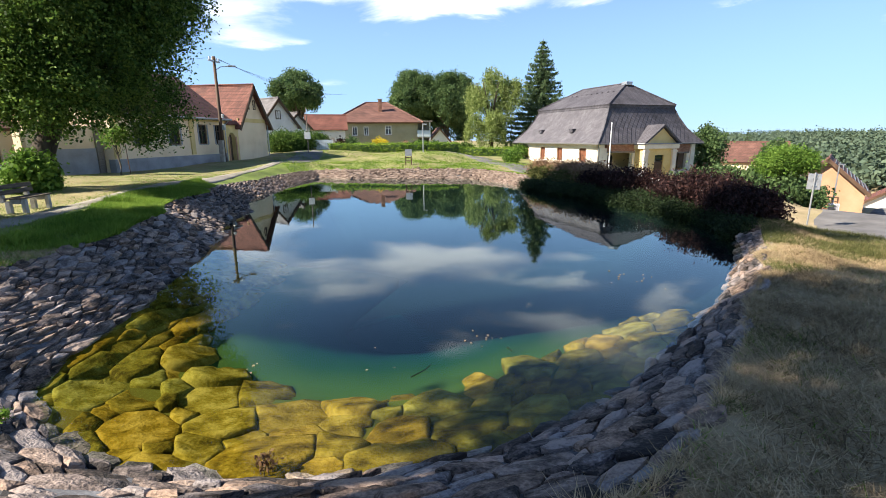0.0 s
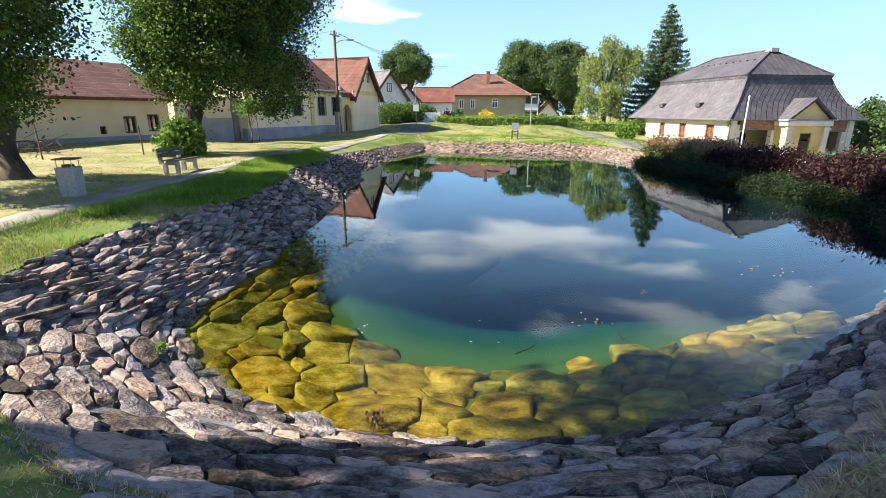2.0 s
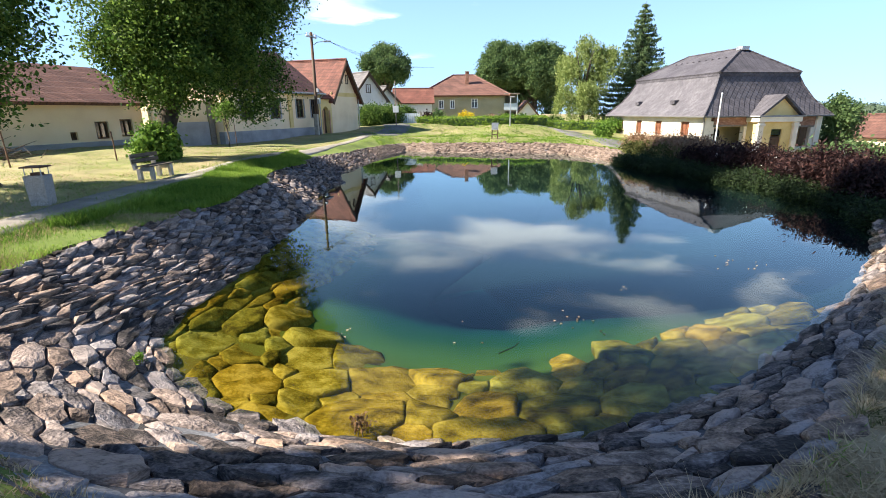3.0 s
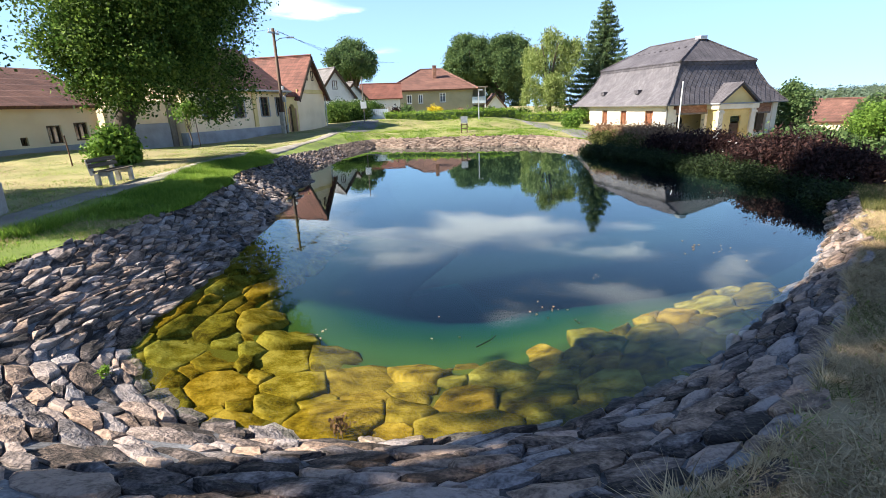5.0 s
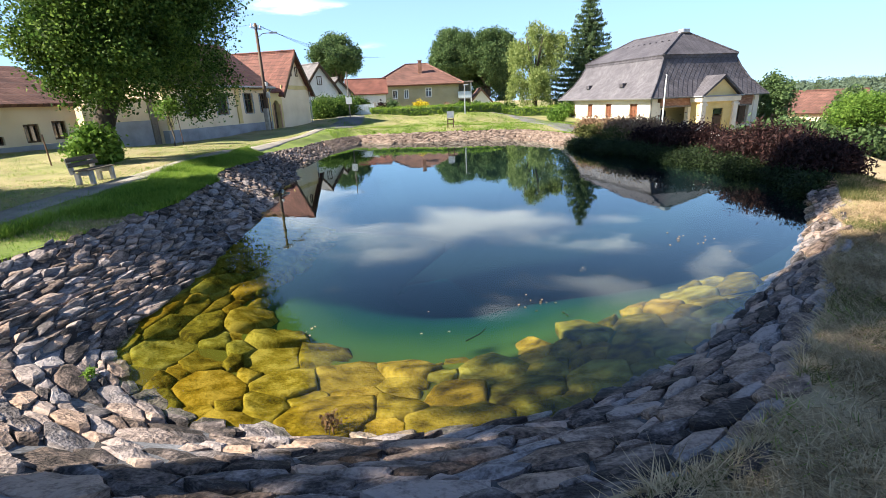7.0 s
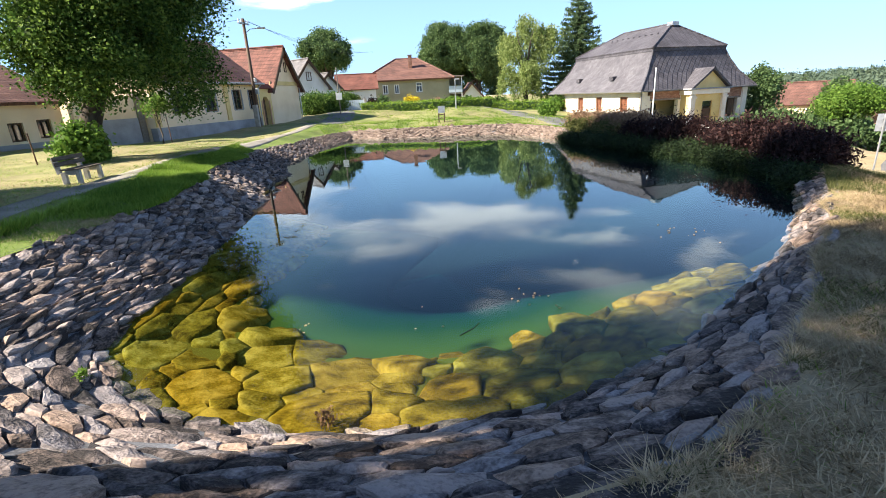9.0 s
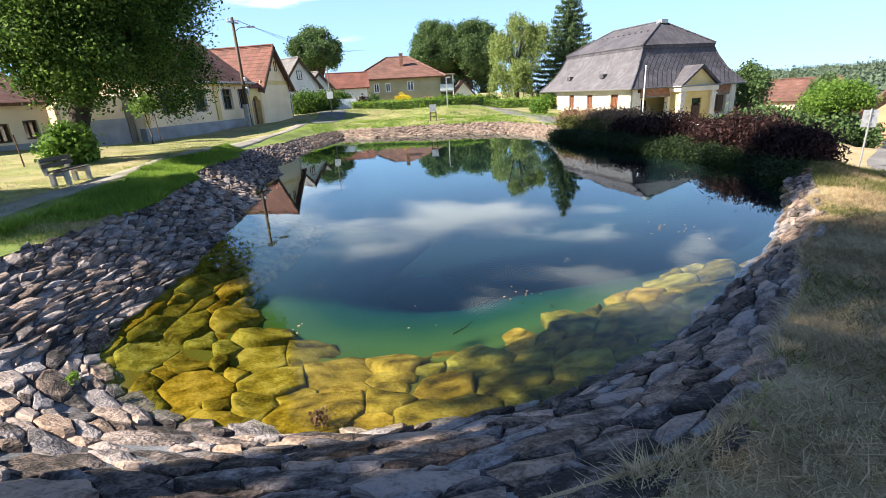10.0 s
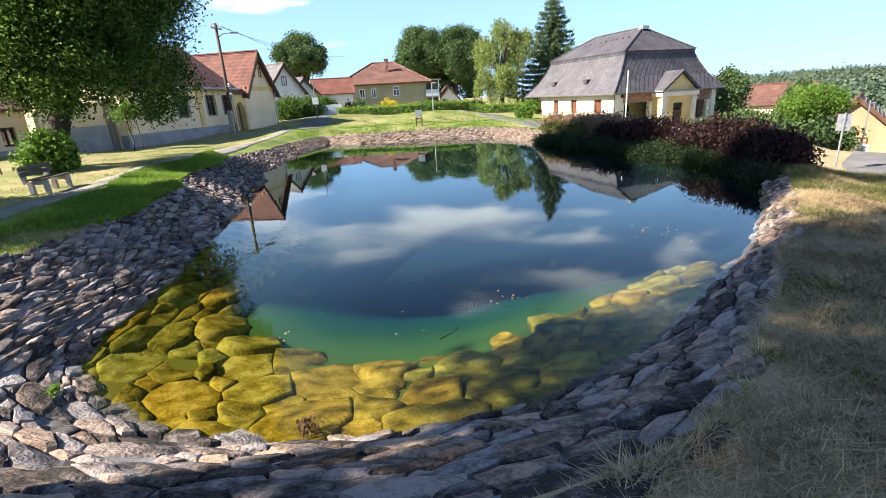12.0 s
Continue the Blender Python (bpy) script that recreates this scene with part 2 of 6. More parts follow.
BOULDER = material("algae_covered_boulder", [(0.035, 0.026, 0.004), (0.125, 0.096, 0.010), (0.235, 0.190, 0.034)], scale=4.5, rough=0.95, bump=1.0, bump_scale=30, random_part=0.12, detail=12, grain=0.28, world_space=True, tint=0.2, spec=0.0, relief=0.04, span=0.32)
GREEN_LEAF = leafy("lime_leaf", [(0.022, 0.050, 0.010), (0.065, 0.125, 0.024), (0.18, 0.27, 0.055)], 0.40)
# Lifted towards grey-green: the far oaks' distance haze is in the colour.
OAK_LEAF = leafy("oak_leaf", [(0.05, 0.092, 0.036), (0.09, 0.148, 0.055), (0.145, 0.21, 0.08)])
WILLOW_LEAF = leafy("willow_leaf", [(0.12, 0.17, 0.045), (0.22, 0.28, 0.085), (0.34, 0.40, 0.15)], 0.4)
SPRUCE_LEAF = leafy("spruce_needle", [(0.05, 0.085, 0.042), (0.095, 0.145, 0.066), (0.15, 0.21, 0.095)], 0.35)
BRIGHT_LEAF = leafy("bright_leaf", [(0.06, 0.12, 0.02), (0.12, 0.22, 0.035), (0.20, 0.31, 0.06)], 0.4)
# Undergrowth green darkened: the shade along the bank is put into the colour.
SHADED_LEAF = leafy("shaded_undergrowth_leaf", [(0.010, 0.020, 0.009), (0.024, 0.040, 0.017), (0.06, 0.09, 0.03)], 0.22)
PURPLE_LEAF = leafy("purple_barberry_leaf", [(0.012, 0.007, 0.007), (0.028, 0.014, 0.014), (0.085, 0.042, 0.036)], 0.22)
PINK_LEAF = leafy("faded_spirea_leaf", [(0.16, 0.10, 0.06), (0.28, 0.17, 0.11), (0.36, 0.26, 0.15)], 0.3)
WEED_LEAF = leafy("withered_weed_leaf", [(0.06, 0.035, 0.02), (0.13, 0.075, 0.04), (0.22, 0.13, 0.07)], 0.2)
YELLOW_LEAF = leafy("golden_leaf", [(0.40, 0.30, 0.02), (0.62, 0.48, 0.03), (0.75, 0.62, 0.06)], 0.3)
GRASS_GREEN = leafy("green_grass", [(0.07, 0.14, 0.018), (0.16, 0.275, 0.035), (0.29, 0.39, 0.07)], 0.42, 0.6)
GRASS_DRY = leafy("dry_grass", [(0.13, 0.094, 0.052), (0.38, 0.285, 0.165), (0.64, 0.50, 0.31)], 0.3, 0.7)
GRASS_OLIVE = leafy("olive_grass", [(0.05, 0.06, 0.018), (0.11, 0.12, 0.038), (0.21, 0.20, 0.08)], 0.35, 0.7)
BARK = material("bark", [(0.025, 0.02, 0.015), (0.07, 0.055, 0.042), (0.13, 0.105, 0.08)], scale=3, rough=0.95, bump=0.9, bump_scale=16, stretch=(1, 1, 0.25))
PLASTER_CREAM = material("cream_plaster", [(0.68, 0.52, 0.34), (0.80, 0.64, 0.44), (0.85, 0.70, 0.51)], scale=0.7, rough=0.92, bump=0.15, bump_scale=60)
PLASTER_YELLOW = material("yellow_plaster", [(0.56, 0.40, 0.15), (0.70, 0.53, 0.24), (0.76, 0.60, 0.30)], scale=0.8, rough=0.92, bump=0.2, bump_scale=50)
PLASTER_PALE = material("pale_worn_plaster", [(0.58, 0.50, 0.41), (0.78, 0.69, 0.57), (0.85, 0.77, 0.66)], scale=0.9, rough=0.92, bump=0.25, bump_scale=40, detail=10)
PLASTER_GREY = material("grey_plinth_plaster", [(0.20, 0.20, 0.21), (0.30, 0.30, 0.32), (0.38, 0.38, 0.40)], scale=1.2, rough=0.95, bump=0.2, bump_scale=50)
PLASTER_OLIVE = material("olive_grey_render", [(0.23, 0.22, 0.15), (0.32, 0.30, 0.21), (0.40, 0.37, 0.27)], scale=0.6, rough=0.95, bump=0.25, bump_scale=30)
PLASTER_WHITE = material("white_plaster", [(0.60, 0.59, 0.56), (0.72, 0.71, 0.68), (0.80, 0.79, 0.76)], scale=0.8, rough=0.92, bump=0.12, bump_scale=40)
PLASTER_ORANGE = material("orange_plaster", [(0.38, 0.21, 0.12), (0.48, 0.27, 0.16), (0.55, 0.33, 0.21)], scale=0.8, rough=0.92, bump=0.12, bump_scale=40)
BRICK_WALL = material("bare_brickwork", [(0.16, 0.075, 0.05), (0.30, 0.15, 0.10), (0.44, 0.28, 0.20)], scale=3, rough=0.95, bump=0.6, bump_scale=18, stretch=(1, 1, 3))
SLATE = tiled_roof("grey_diamond_slates", [(0.055, 0.052, 0.061), (0.085, 0.080, 0.093), (0.116, 0.110, 0.124)], pitch=0.40, diamond=True, depth=0.6, dark=0.45)
# Finer scales, also lightened for the sun on the villa's side slopes.
SLATE_SMALL_LIT = tiled_roof("lit_grey_scale_slates", [(0.082, 0.077, 0.088), (0.112, 0.106, 0.119), (0.147, 0.140, 0.154)], pitch=0.30, diamond=True, depth=0.5, dark=0.62)
RED_TILE = tiled_roof("red_clay_tiles", [(0.115, 0.047, 0.036), (0.175, 0.07, 0.052), (0.25, 0.105, 0.075)], 0.34, 0.26, 0.9, dark=0.4)
BROWN_TILE = tiled_roof("weathered_brown_tiles", [(0.10, 0.052, 0.042), (0.16, 0.08, 0.062), (0.22, 0.115, 0.088)], 0.34, 0.26, 0.9, dark=0.4)
GREY_TILE = tiled_roof("grey_fibre_tiles", [(0.10, 0.092, 0.095), (0.14, 0.13, 0.132), (0.19, 0.178, 0.178)], 0.34, 0.3)
WOOD_DARK = material("dark_stained_wood", [(0.045, 0.028, 0.018), (0.085, 0.05, 0.03), (0.14, 0.085, 0.05)], scale=3, rough=0.7, bump=0.4, bump_scale=30, stretch=(1, 1, 0.15))
WOOD_RED = material("brown_shutter_paint", [(0.12, 0.045, 0.025), (0.19, 0.075, 0.04), (0.26, 0.11, 0.06)], scale=2, rough=0.6, bump=0.25, bump_scale=40)
WOOD_GREY = material("weathered_grey_wood", [(0.10, 0.085, 0.07), (0.20, 0.17, 0.145), (0.31, 0.27, 0.235)], scale=3, rough=0.9, bump=0.6, bump_scale=24, stretch=(6, 0.4, 6))
CONCRETE = material("weathered_concrete", [(0.21, 0.195, 0.175), (0.33, 0.31, 0.28), (0.44, 0.42, 0.38)], scale=4, rough=0.95, bump=0.5, bump_scale=60)
WOOD_BROWN = material("weathered_brown_planks", [(0.05, 0.038, 0.028), (0.10, 0.078, 0.058), (0.17, 0.135, 0.10)], scale=3, rough=0.9, bump=0.6, bump_scale=24, stretch=(0.4, 6, 6))
PEBBLE = material("washed_pebble_concrete", [(0.15, 0.135, 0.12), (0.34, 0.31, 0.28), (0.56, 0.52, 0.48)], scale=34, rough=0.9, bump=0.9, bump_scale=70)
ASPHALT = material("worn_asphalt", [(0.085, 0.083, 0.083), (0.135, 0.13, 0.13), (0.19, 0.185, 0.18)], scale=1.2, rough=0.95, bump=0.4, bump_scale=90)
PATH_PAVING = material("trodden_concrete_path", [(0.14, 0.125, 0.105), (0.235, 0.215, 0.185), (0.33, 0.305, 0.27)], scale=1.5, rough=0.95, bump=0.5, bump_scale=50)
STEEL = material("galvanised_steel", [(0.28, 0.29, 0.30), (0.40, 0.41, 0.42), (0.50, 0.51, 0.52)], scale=6, rough=0.45, bump=0.05, bump_scale=60, metal=0.7)
ZINC = material("dull_zinc", [(0.10, 0.098, 0.10), (0.15, 0.148, 0.15), (0.21, 0.207, 0.21)], scale=5, rough=0.6, bump=0.05, bump_scale=60, metal=0.3)
PAINT_WHITE = material("white_paint", [(0.66, 0.66, 0.65), (0.76, 0.76, 0.75), (0.82, 0.82, 0.81)], scale=3, rough=0.6, bump=0.05)
PAINT_BLUE = material("pale_blue_paint", [(0.42, 0.50, 0.58), (0.52, 0.60, 0.68), (0.60, 0.67, 0.74)], scale=3, rough=0.6, bump=0.05)
DARK_IN = material("dark_interior", [(0.012, 0.011, 0.01), (0.022, 0.02, 0.018), (0.03, 0.027, 0.024)], rough=0.95, bump=0.0)
RUST = material("rusty_iron", [(0.06, 0.03, 0.02), (0.13, 0.07, 0.045), (0.22, 0.13, 0.085)], scale=8, rough=0.9, bump=0.4)
# Distance haze is mixed into these muted, bluish greens.
FIELD_GREEN = leafy("hazed_forest_leaf", [(0.06, 0.09, 0.062), (0.085, 0.12, 0.08), (0.115, 0.155, 0.10)], 0.1, 0.03)
PANE = material("window_pane", [(0.02, 0.022, 0.025), (0.03, 0.033, 0.037), (0.045, 0.05, 0.055)], scale=1, rough=0.06, bump=0.0, spec=0.8)

# ---- the pond's plan: seen from its middle, by bearing ----
POND = (-3.2, 13.0)
# bearing in degrees (anticlockwise from +x), reach of the waterline, reach of the rim, height of the rim
WATER_LINE = [(5.6, 12.0), (6.25, 13.8), (6.1, 15.5), (5.4, 18.0), (3.9, 20.6), (2.2, 23.0), (0.0, 26.6), (-2.6, 30.4), (-7.2, 30.1), (-10.6, 29.6), (-13.0, 30.4), (-12.1, 23.2),
              (-9.4, 15.8), (-7.85, 11.7), (-7.05, 9.7), (-6.45, 8.1), (-5.9, 6.5), (-5.6, 5.5), (-5.35, 4.5), (-4.9, 3.7), (-4.0, 3.12), (-3.2, 2.84), (-2.3, 2.8), (-1.1, 3.02),
              (0.0, 3.5), (1.0, 4.33), (2.15, 5.86), (2.9, 6.9), (3.65, 8.1), (4.4, 9.6)]
RIM = [(6.05, 11.9, 0.32), (6.8, 13.8, 0.34), (6.8, 15.6, 0.35), (6.3, 18.4, 0.35), (4.8, 21.4, 0.35), (3.2, 24.0, 0.4), (1.0, 28.0, 0.45), (-2.4, 32.4, 0.52), (-7.6, 32.2, 0.52), (-11.5, 32.0, 0.46), (-14.0, 31.8, 0.42),
       (-13.1, 23.0, 0.52), (-10.7, 15.3, 0.75), (-8.6, 10.4, 0.80), (-7.6, 8.0, 0.80), (-7.35, 6.7, 0.80), (-7.1, 5.0, 0.82), (-7.0, 4.1, 0.82), (-6.4, 2.8, 0.80), (-4.8, 1.8, 0.80),
       (-3.5, 1.33, 0.80), (-2.4, 1.18, 0.82), (-1.2, 1.25, 0.84), (-0.2, 1.6, 0.82), (0.8, 2.2, 0.74), (1.55, 3.2, 0.62), (1.97, 4.0, 0.50), (2.58, 4.96, 0.50), (3.23, 6.4, 0.50), (4.18, 8.0, 0.48), (4.8, 9.6, 0.40)]


def by_bearing(rows):
    a = np.array(rows, float)
    th = np.arctan2(a[:, 1] - POND[1], a[:, 0] - POND[0]) % (2 * np.pi)
    r = np.hypot(a[:, 1] - POND[1], a[:, 0] - POND[0])
    o = np.argsort(th)
    return th[o], r[o], (a[o, 2] if a.shape[1] > 2 else None)


W_TH, W_R, _ = by_bearing(WATER_LINE)
R_TH, R_R, R_Z = by_bearing(RIM)


def around(th, at, values):
    return np.interp(np.asarray(th) % (2 * np.pi), at, values, period=2 * np.pi)


def water_reach(th):
    return around(th, W_TH, W_R)


def rim_reach(th):
    return np.maximum(around(th, R_TH, R_R), water_reach(th) + 0.25)


def rim_height(th):
    return around(th, R_TH, R_Z)


# heights of the land round the pond
LAND = np.array([(0, 0, 0.96), (2, -4, 0.9), (-4, -6, 1.05), (-9.7, 5.8, 1.0), (-11.6, 9.4, 0.93), (-14.6, 12.9, 1.05), (-13, 6.6, 1.05), (-24, 4, 1.35), (-21, 15, 1.2), (-20.8, 22.4, 0.85), (-20.5, 32, 1.0),
                 (-16, 26, 0.75), (-14, 36, 0.7), (-7.6, 35, 0.8), (-17, 42, 1.55), (-8, 43, 1.45), (-3, 48, 0.7), (-1, 37, 0.6), (2, 33, 0.2), (6, 36, -0.6), (12, 39, -0.8), (6.5, 24, 0.1), (8, 16, 0.1),
                 (3, 3, 0.62), (6, 6, 0.45), (9, 11, 0.0), (14, 23, -1.35), (23, 33, -2.9), (10, 2, 0.1), (16, 36, -1.4), (26, 41, -3.7), (45, 62, -6.0), (9.2, 15.6, -0.3), (10.2, 17.3, -0.6), (11.2, 19, -0.9)], float)


def land(x, y):
    x, y = np.asarray(x, float), np.asarray(y, float)
    d2 = (x[..., None] - LAND[:, 0]) ** 2 + (y[..., None] - LAND[:, 1]) ** 2
    w = 1.0 / (d2 + 1.5) ** 1.6
    near = (w * LAND[:, 2]).sum(-1) / w.sum(-1)
    dist, az = np.hypot(x, y), np.degrees(np.arctan2(x, y))
    right = np.clip((az - 8) / 16, 0, 1) * np.clip((150 - az) / 40, 0, 1)
    right = right * right * (3 - 2 * right)
    valley = np.interp(dist, [50, 80, 140, 240, 420, 520, 900, 2500], [-4.5, -6.5, -7.5, -7, -1.5, 0.5, -1.0, -30])
    plain = np.interp(dist, [50, 120, 400, 900, 2500], [1.4, 1.8, -2, -8, -30])
    far = plain * (1 - right) + valley * right
    k = np.clip((dist - 48) / 25, 0, 1)
    return near * (1 - k) + far * k


def ground_z(x, y):
    """Height of the grass, from the rim outwards."""
    x, y = np.asarray(x, float), np.asarray(y, float)
    th, r = np.arctan2(y - POND[1], x - POND[0]), np.hypot(x - POND[0], y - POND[1])
    e = np.clip((r - rim_reach(th)) / 2.2, 0, 1)
    e = e * e * (3 - 2 * e)
    return rim_height(th) * (1 - e) + land(x, y) * e


def dryness(x, y):
    """How parched the grass is: green along the lime trees' bank, straw on the open bank."""
    x, y = np.asarray(x, float), np.asarray(y, float)
    s = np.sin(x * 0.9 + 1.3 * np.sin(y * 0.5)) * np.sin(y * 0.7 + np.sin(x * 0.6)) * 0.25
    path_x = np.interp(y, [-10, 3, 5.4, 9.8, 20, 37], [-4.5, -8.0, -9.0, -10.75, -13.7, -18])
    left = np.clip((path_x - x) / 1.0 + 0.4, 0, 1) * 0.55
    right = np.clip((x + 2.2) / 2.0, 0, 1) * np.clip((24 - y) / 8, 0, 1)
    far = np.clip((y - 31) / 3, 0, 1) * 0.42
    right = np.maximum(right, np.clip((x - 8) / 2, 0, 1) * np.clip((y - 10) / 4, 0, 1) * np.clip((70 - y) / 10, 0, 1) * 0.9)
    d = np.hypot(x, y)
    fields = np.clip((d - 70) / 30, 0, 1) * np.clip(2.2 * np.sin(x * 0.021 + 0.8) * np.sin(y * 0.017 + 0.4) + 0.2, 0, 1)
    return np.clip(np.maximum.reduce([left, right, far, fields]) + s * (d < 70), 0, 1)


def ring_sheet(name, reaches, heights, count, material_, wobble=0.0, outward=False):
    """A closed sheet of rings round the pond's middle; reaches and heights are functions of the bearing."""
    th = np.linspace(0, 2 * np.pi, count, endpoint=False)
    vs = []
    for reach, height in zip(reaches, heights):
        r = reach(th)
        x, y = POND[0] + r * np.cos(th), POND[1] + r * np.sin(th)
        z = height(th, x, y)
        if wobble:
            z = z + np.array([noise.noise(Vector((a * 1.3, b * 1.3, 0))) for a, b in zip(x, y)]) * wobble
        vs.append(np.stack([x, y, z], 1))
    v = np.concatenate(vs)
    k = np.arange(count)
    fs = []
    for i in range(len(vs) - 1):
        a, b = i * count, (i + 1) * count
        quad = [a + k, b + k, b + (k + 1) % count, a + (k + 1) % count]
        fs.append(np.stack(quad if outward else quad[::-1], 1))
    me = bpy.data.meshes.new(name)
    me.from_pydata(v.tolist(), [], np.concatenate(fs).tolist())
    me.materials.append(material_)
    me.polygons.foreach_set("use_smooth", [True] * len(me.polygons))
    return me, v


# grass ground: one sheet from the rim to the horizon
GROUND = material("meadow", [(0.07, 0.105, 0.02), (0.13, 0.18, 0.035), (0.21, 0.25, 0.065)], scale=0.8, rough=0.95, bump=0.9, bump_scale=22, detail=10)
gn, gl, gb = nodes_of(GROUND)
g_ramp = next(x for x in gn if x.type == "VALTORGB")
g_dry = gn.new("ShaderNodeValToRGB")
for i, c in enumerate(((0.22, 0.17, 0.10), (0.43, 0.335, 0.20))):
    g_dry.color_ramp.elements[i].position = (0.35, 0.65)[i]
    g_dry.color_ramp.elements[i].color = (*c, 1)
gl.new(g_ramp.inputs["Fac"].links[0].from_socket, g_dry.inputs["Fac"])
g_at = gn.new("ShaderNodeAttribute")
g_at.attribute_name = "dry"
g_mix = gn.new("ShaderNodeMix")
g_mix.data_type = "RGBA"
gl.new(g_at.outputs["Fac"], g_mix.inputs["Factor"])
gl.new(g_ramp.outputs["Color"], g_mix.inputs["A"])
gl.new(g_dry.outputs["Color"], g_mix.inputs["B"])
gl.new(g_mix.outputs["Result"], gb.inputs["Base Color"])

steps = [0.0, 0.12, 0.3]
while steps[-1] < 2300:
    steps.append(steps[-1] * 1.12 + 0.16)
ground_me, ground_v = ring_sheet("ground", [lambda th, s=s: rim_reach(th) + s for s in steps], [lambda th, x, y: ground_z(x, y)] * len(steps), 420, GROUND, 0.035, True)
attr = ground_me.attributes.new("dry", "FLOAT", "POINT")
attr.data.foreach_set("value", dryness(ground_v[:, 0], ground_v[:, 1]).astype(np.float32))
tagged(new("ground", ground_me), "village green of mown grass, lush by the path and straw-dry on the open bank", "ground", kind="structure")

# bed of the stone bank and of the pond
def share(q):
    return lambda th: water_reach(th) * (1 - q) + rim_reach(th) * q


def bank_z(q):
    return lambda th, x, y: rim_height(th) * (q ** 0.9) - 0.036


qs = [1.06, 0.98, 0.85, 0.7, 0.55, 0.4, 0.25, 0.12, 0.0]
bank_me, _ = ring_sheet("stone_bank", [share(q) for q in qs], [bank_z(q) for q in qs[:]], 420, MORTAR, 0.022)
bank = tagged(new("stone_bank", bank_me), "sloping pond bank paved with rough grey stones in mortar", "stone bank", kind="structure")

# pale concrete edging where the bank meets the dry grass
th_ = np.radians(np.linspace(270, 356, 190))
bm = bmesh.new()
rows_ = []
for t in th_:
    row = []
    for q, dz in ((0.86, -0.06), (0.91, -0.012), (0.96, 0.006), (1.02, 0.004), (1.06, -0.06)):
        q += 0.05 * noise.noise(Vector((t * 25, q * 4, 2)))
        r = float(water_reach(t)) * (1 - q) + float(rim_reach(t)) * q
        z = float(rim_height(t)) * min(q, 1.02) ** 0.9 - 0.02 + dz + 0.024 * noise.noise(Vector((t * 60, q * 9, 5)))
        row.append(bm.verts.new((POND[0] + r * math.cos(t), POND[1] + r * math.sin(t), z)))
    rows_.append(row)
for a, b in zip(rows_, rows_[1:]):
    for c in range(4):
        bm.faces.new((a[c], b[c], b[c + 1], a[c + 1]))
bmesh.ops.recalc_face_normals(bm, faces=bm.faces[:])
tagged(part("edging", bm, material("pale_edging_mortar", [(0.11, 0.108, 0.11), (0.21, 0.208, 0.215), (0.33, 0.325, 0.335)], scale=3.5, rough=0.95, bump=1.0, bump_scale=40, grain=0.5), smooth=True),
       "rough pale mortar edging along the stone bank", "edging", kind="structure")

BED = bpy.data.materials.new("depth_tinted_bed")
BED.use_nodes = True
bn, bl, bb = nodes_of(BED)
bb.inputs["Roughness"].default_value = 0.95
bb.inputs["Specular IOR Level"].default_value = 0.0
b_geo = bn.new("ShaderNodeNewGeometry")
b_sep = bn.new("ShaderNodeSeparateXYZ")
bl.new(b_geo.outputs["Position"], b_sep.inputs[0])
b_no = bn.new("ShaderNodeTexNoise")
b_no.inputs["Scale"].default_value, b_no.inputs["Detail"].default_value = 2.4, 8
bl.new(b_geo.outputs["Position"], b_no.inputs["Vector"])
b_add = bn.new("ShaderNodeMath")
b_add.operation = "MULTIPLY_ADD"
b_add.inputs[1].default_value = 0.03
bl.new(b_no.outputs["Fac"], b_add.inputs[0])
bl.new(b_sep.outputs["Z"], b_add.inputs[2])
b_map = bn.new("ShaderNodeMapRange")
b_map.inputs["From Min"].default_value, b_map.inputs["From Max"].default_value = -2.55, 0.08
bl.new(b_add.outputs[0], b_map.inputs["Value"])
# Algae brown in the shallows; below, the water's green murk and dimness painted in.
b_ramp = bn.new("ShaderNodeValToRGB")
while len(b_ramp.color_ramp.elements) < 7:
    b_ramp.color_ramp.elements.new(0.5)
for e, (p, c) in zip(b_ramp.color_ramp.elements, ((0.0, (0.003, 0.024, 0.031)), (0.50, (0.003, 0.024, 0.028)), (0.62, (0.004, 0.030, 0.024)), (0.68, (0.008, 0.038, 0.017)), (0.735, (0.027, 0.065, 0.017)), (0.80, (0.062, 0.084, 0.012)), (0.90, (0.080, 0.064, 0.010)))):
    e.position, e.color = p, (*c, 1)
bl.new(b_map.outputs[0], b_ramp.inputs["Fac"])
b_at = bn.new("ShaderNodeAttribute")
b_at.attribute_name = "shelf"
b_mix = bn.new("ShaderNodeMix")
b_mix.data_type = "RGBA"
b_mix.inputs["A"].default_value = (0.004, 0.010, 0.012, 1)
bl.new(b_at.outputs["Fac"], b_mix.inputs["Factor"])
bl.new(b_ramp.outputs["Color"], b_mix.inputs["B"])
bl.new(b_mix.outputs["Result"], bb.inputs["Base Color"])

shelf_w = lambda th: around(th, np.radians([0, 60, 120, 180, 205, 218, 235, 255, 275, 300, 322, 340]), np.array([0.14, 0.14, 0.14, 0.14, 0.5, 1.4, 2.0, 2.1, 1.85, 1.55, 0.9, 0.18]))
bed_steps = [(-0.12, -0.04), (0.12, -0.10), (0.4, -0.24), (0.7, -0.35), (1.0, -0.46), (1.12, -0.58), (1.4, -0.65), (1.7, -0.74), (2.1, -0.90), (2.5, -1.15), (3.1, -1.6)]
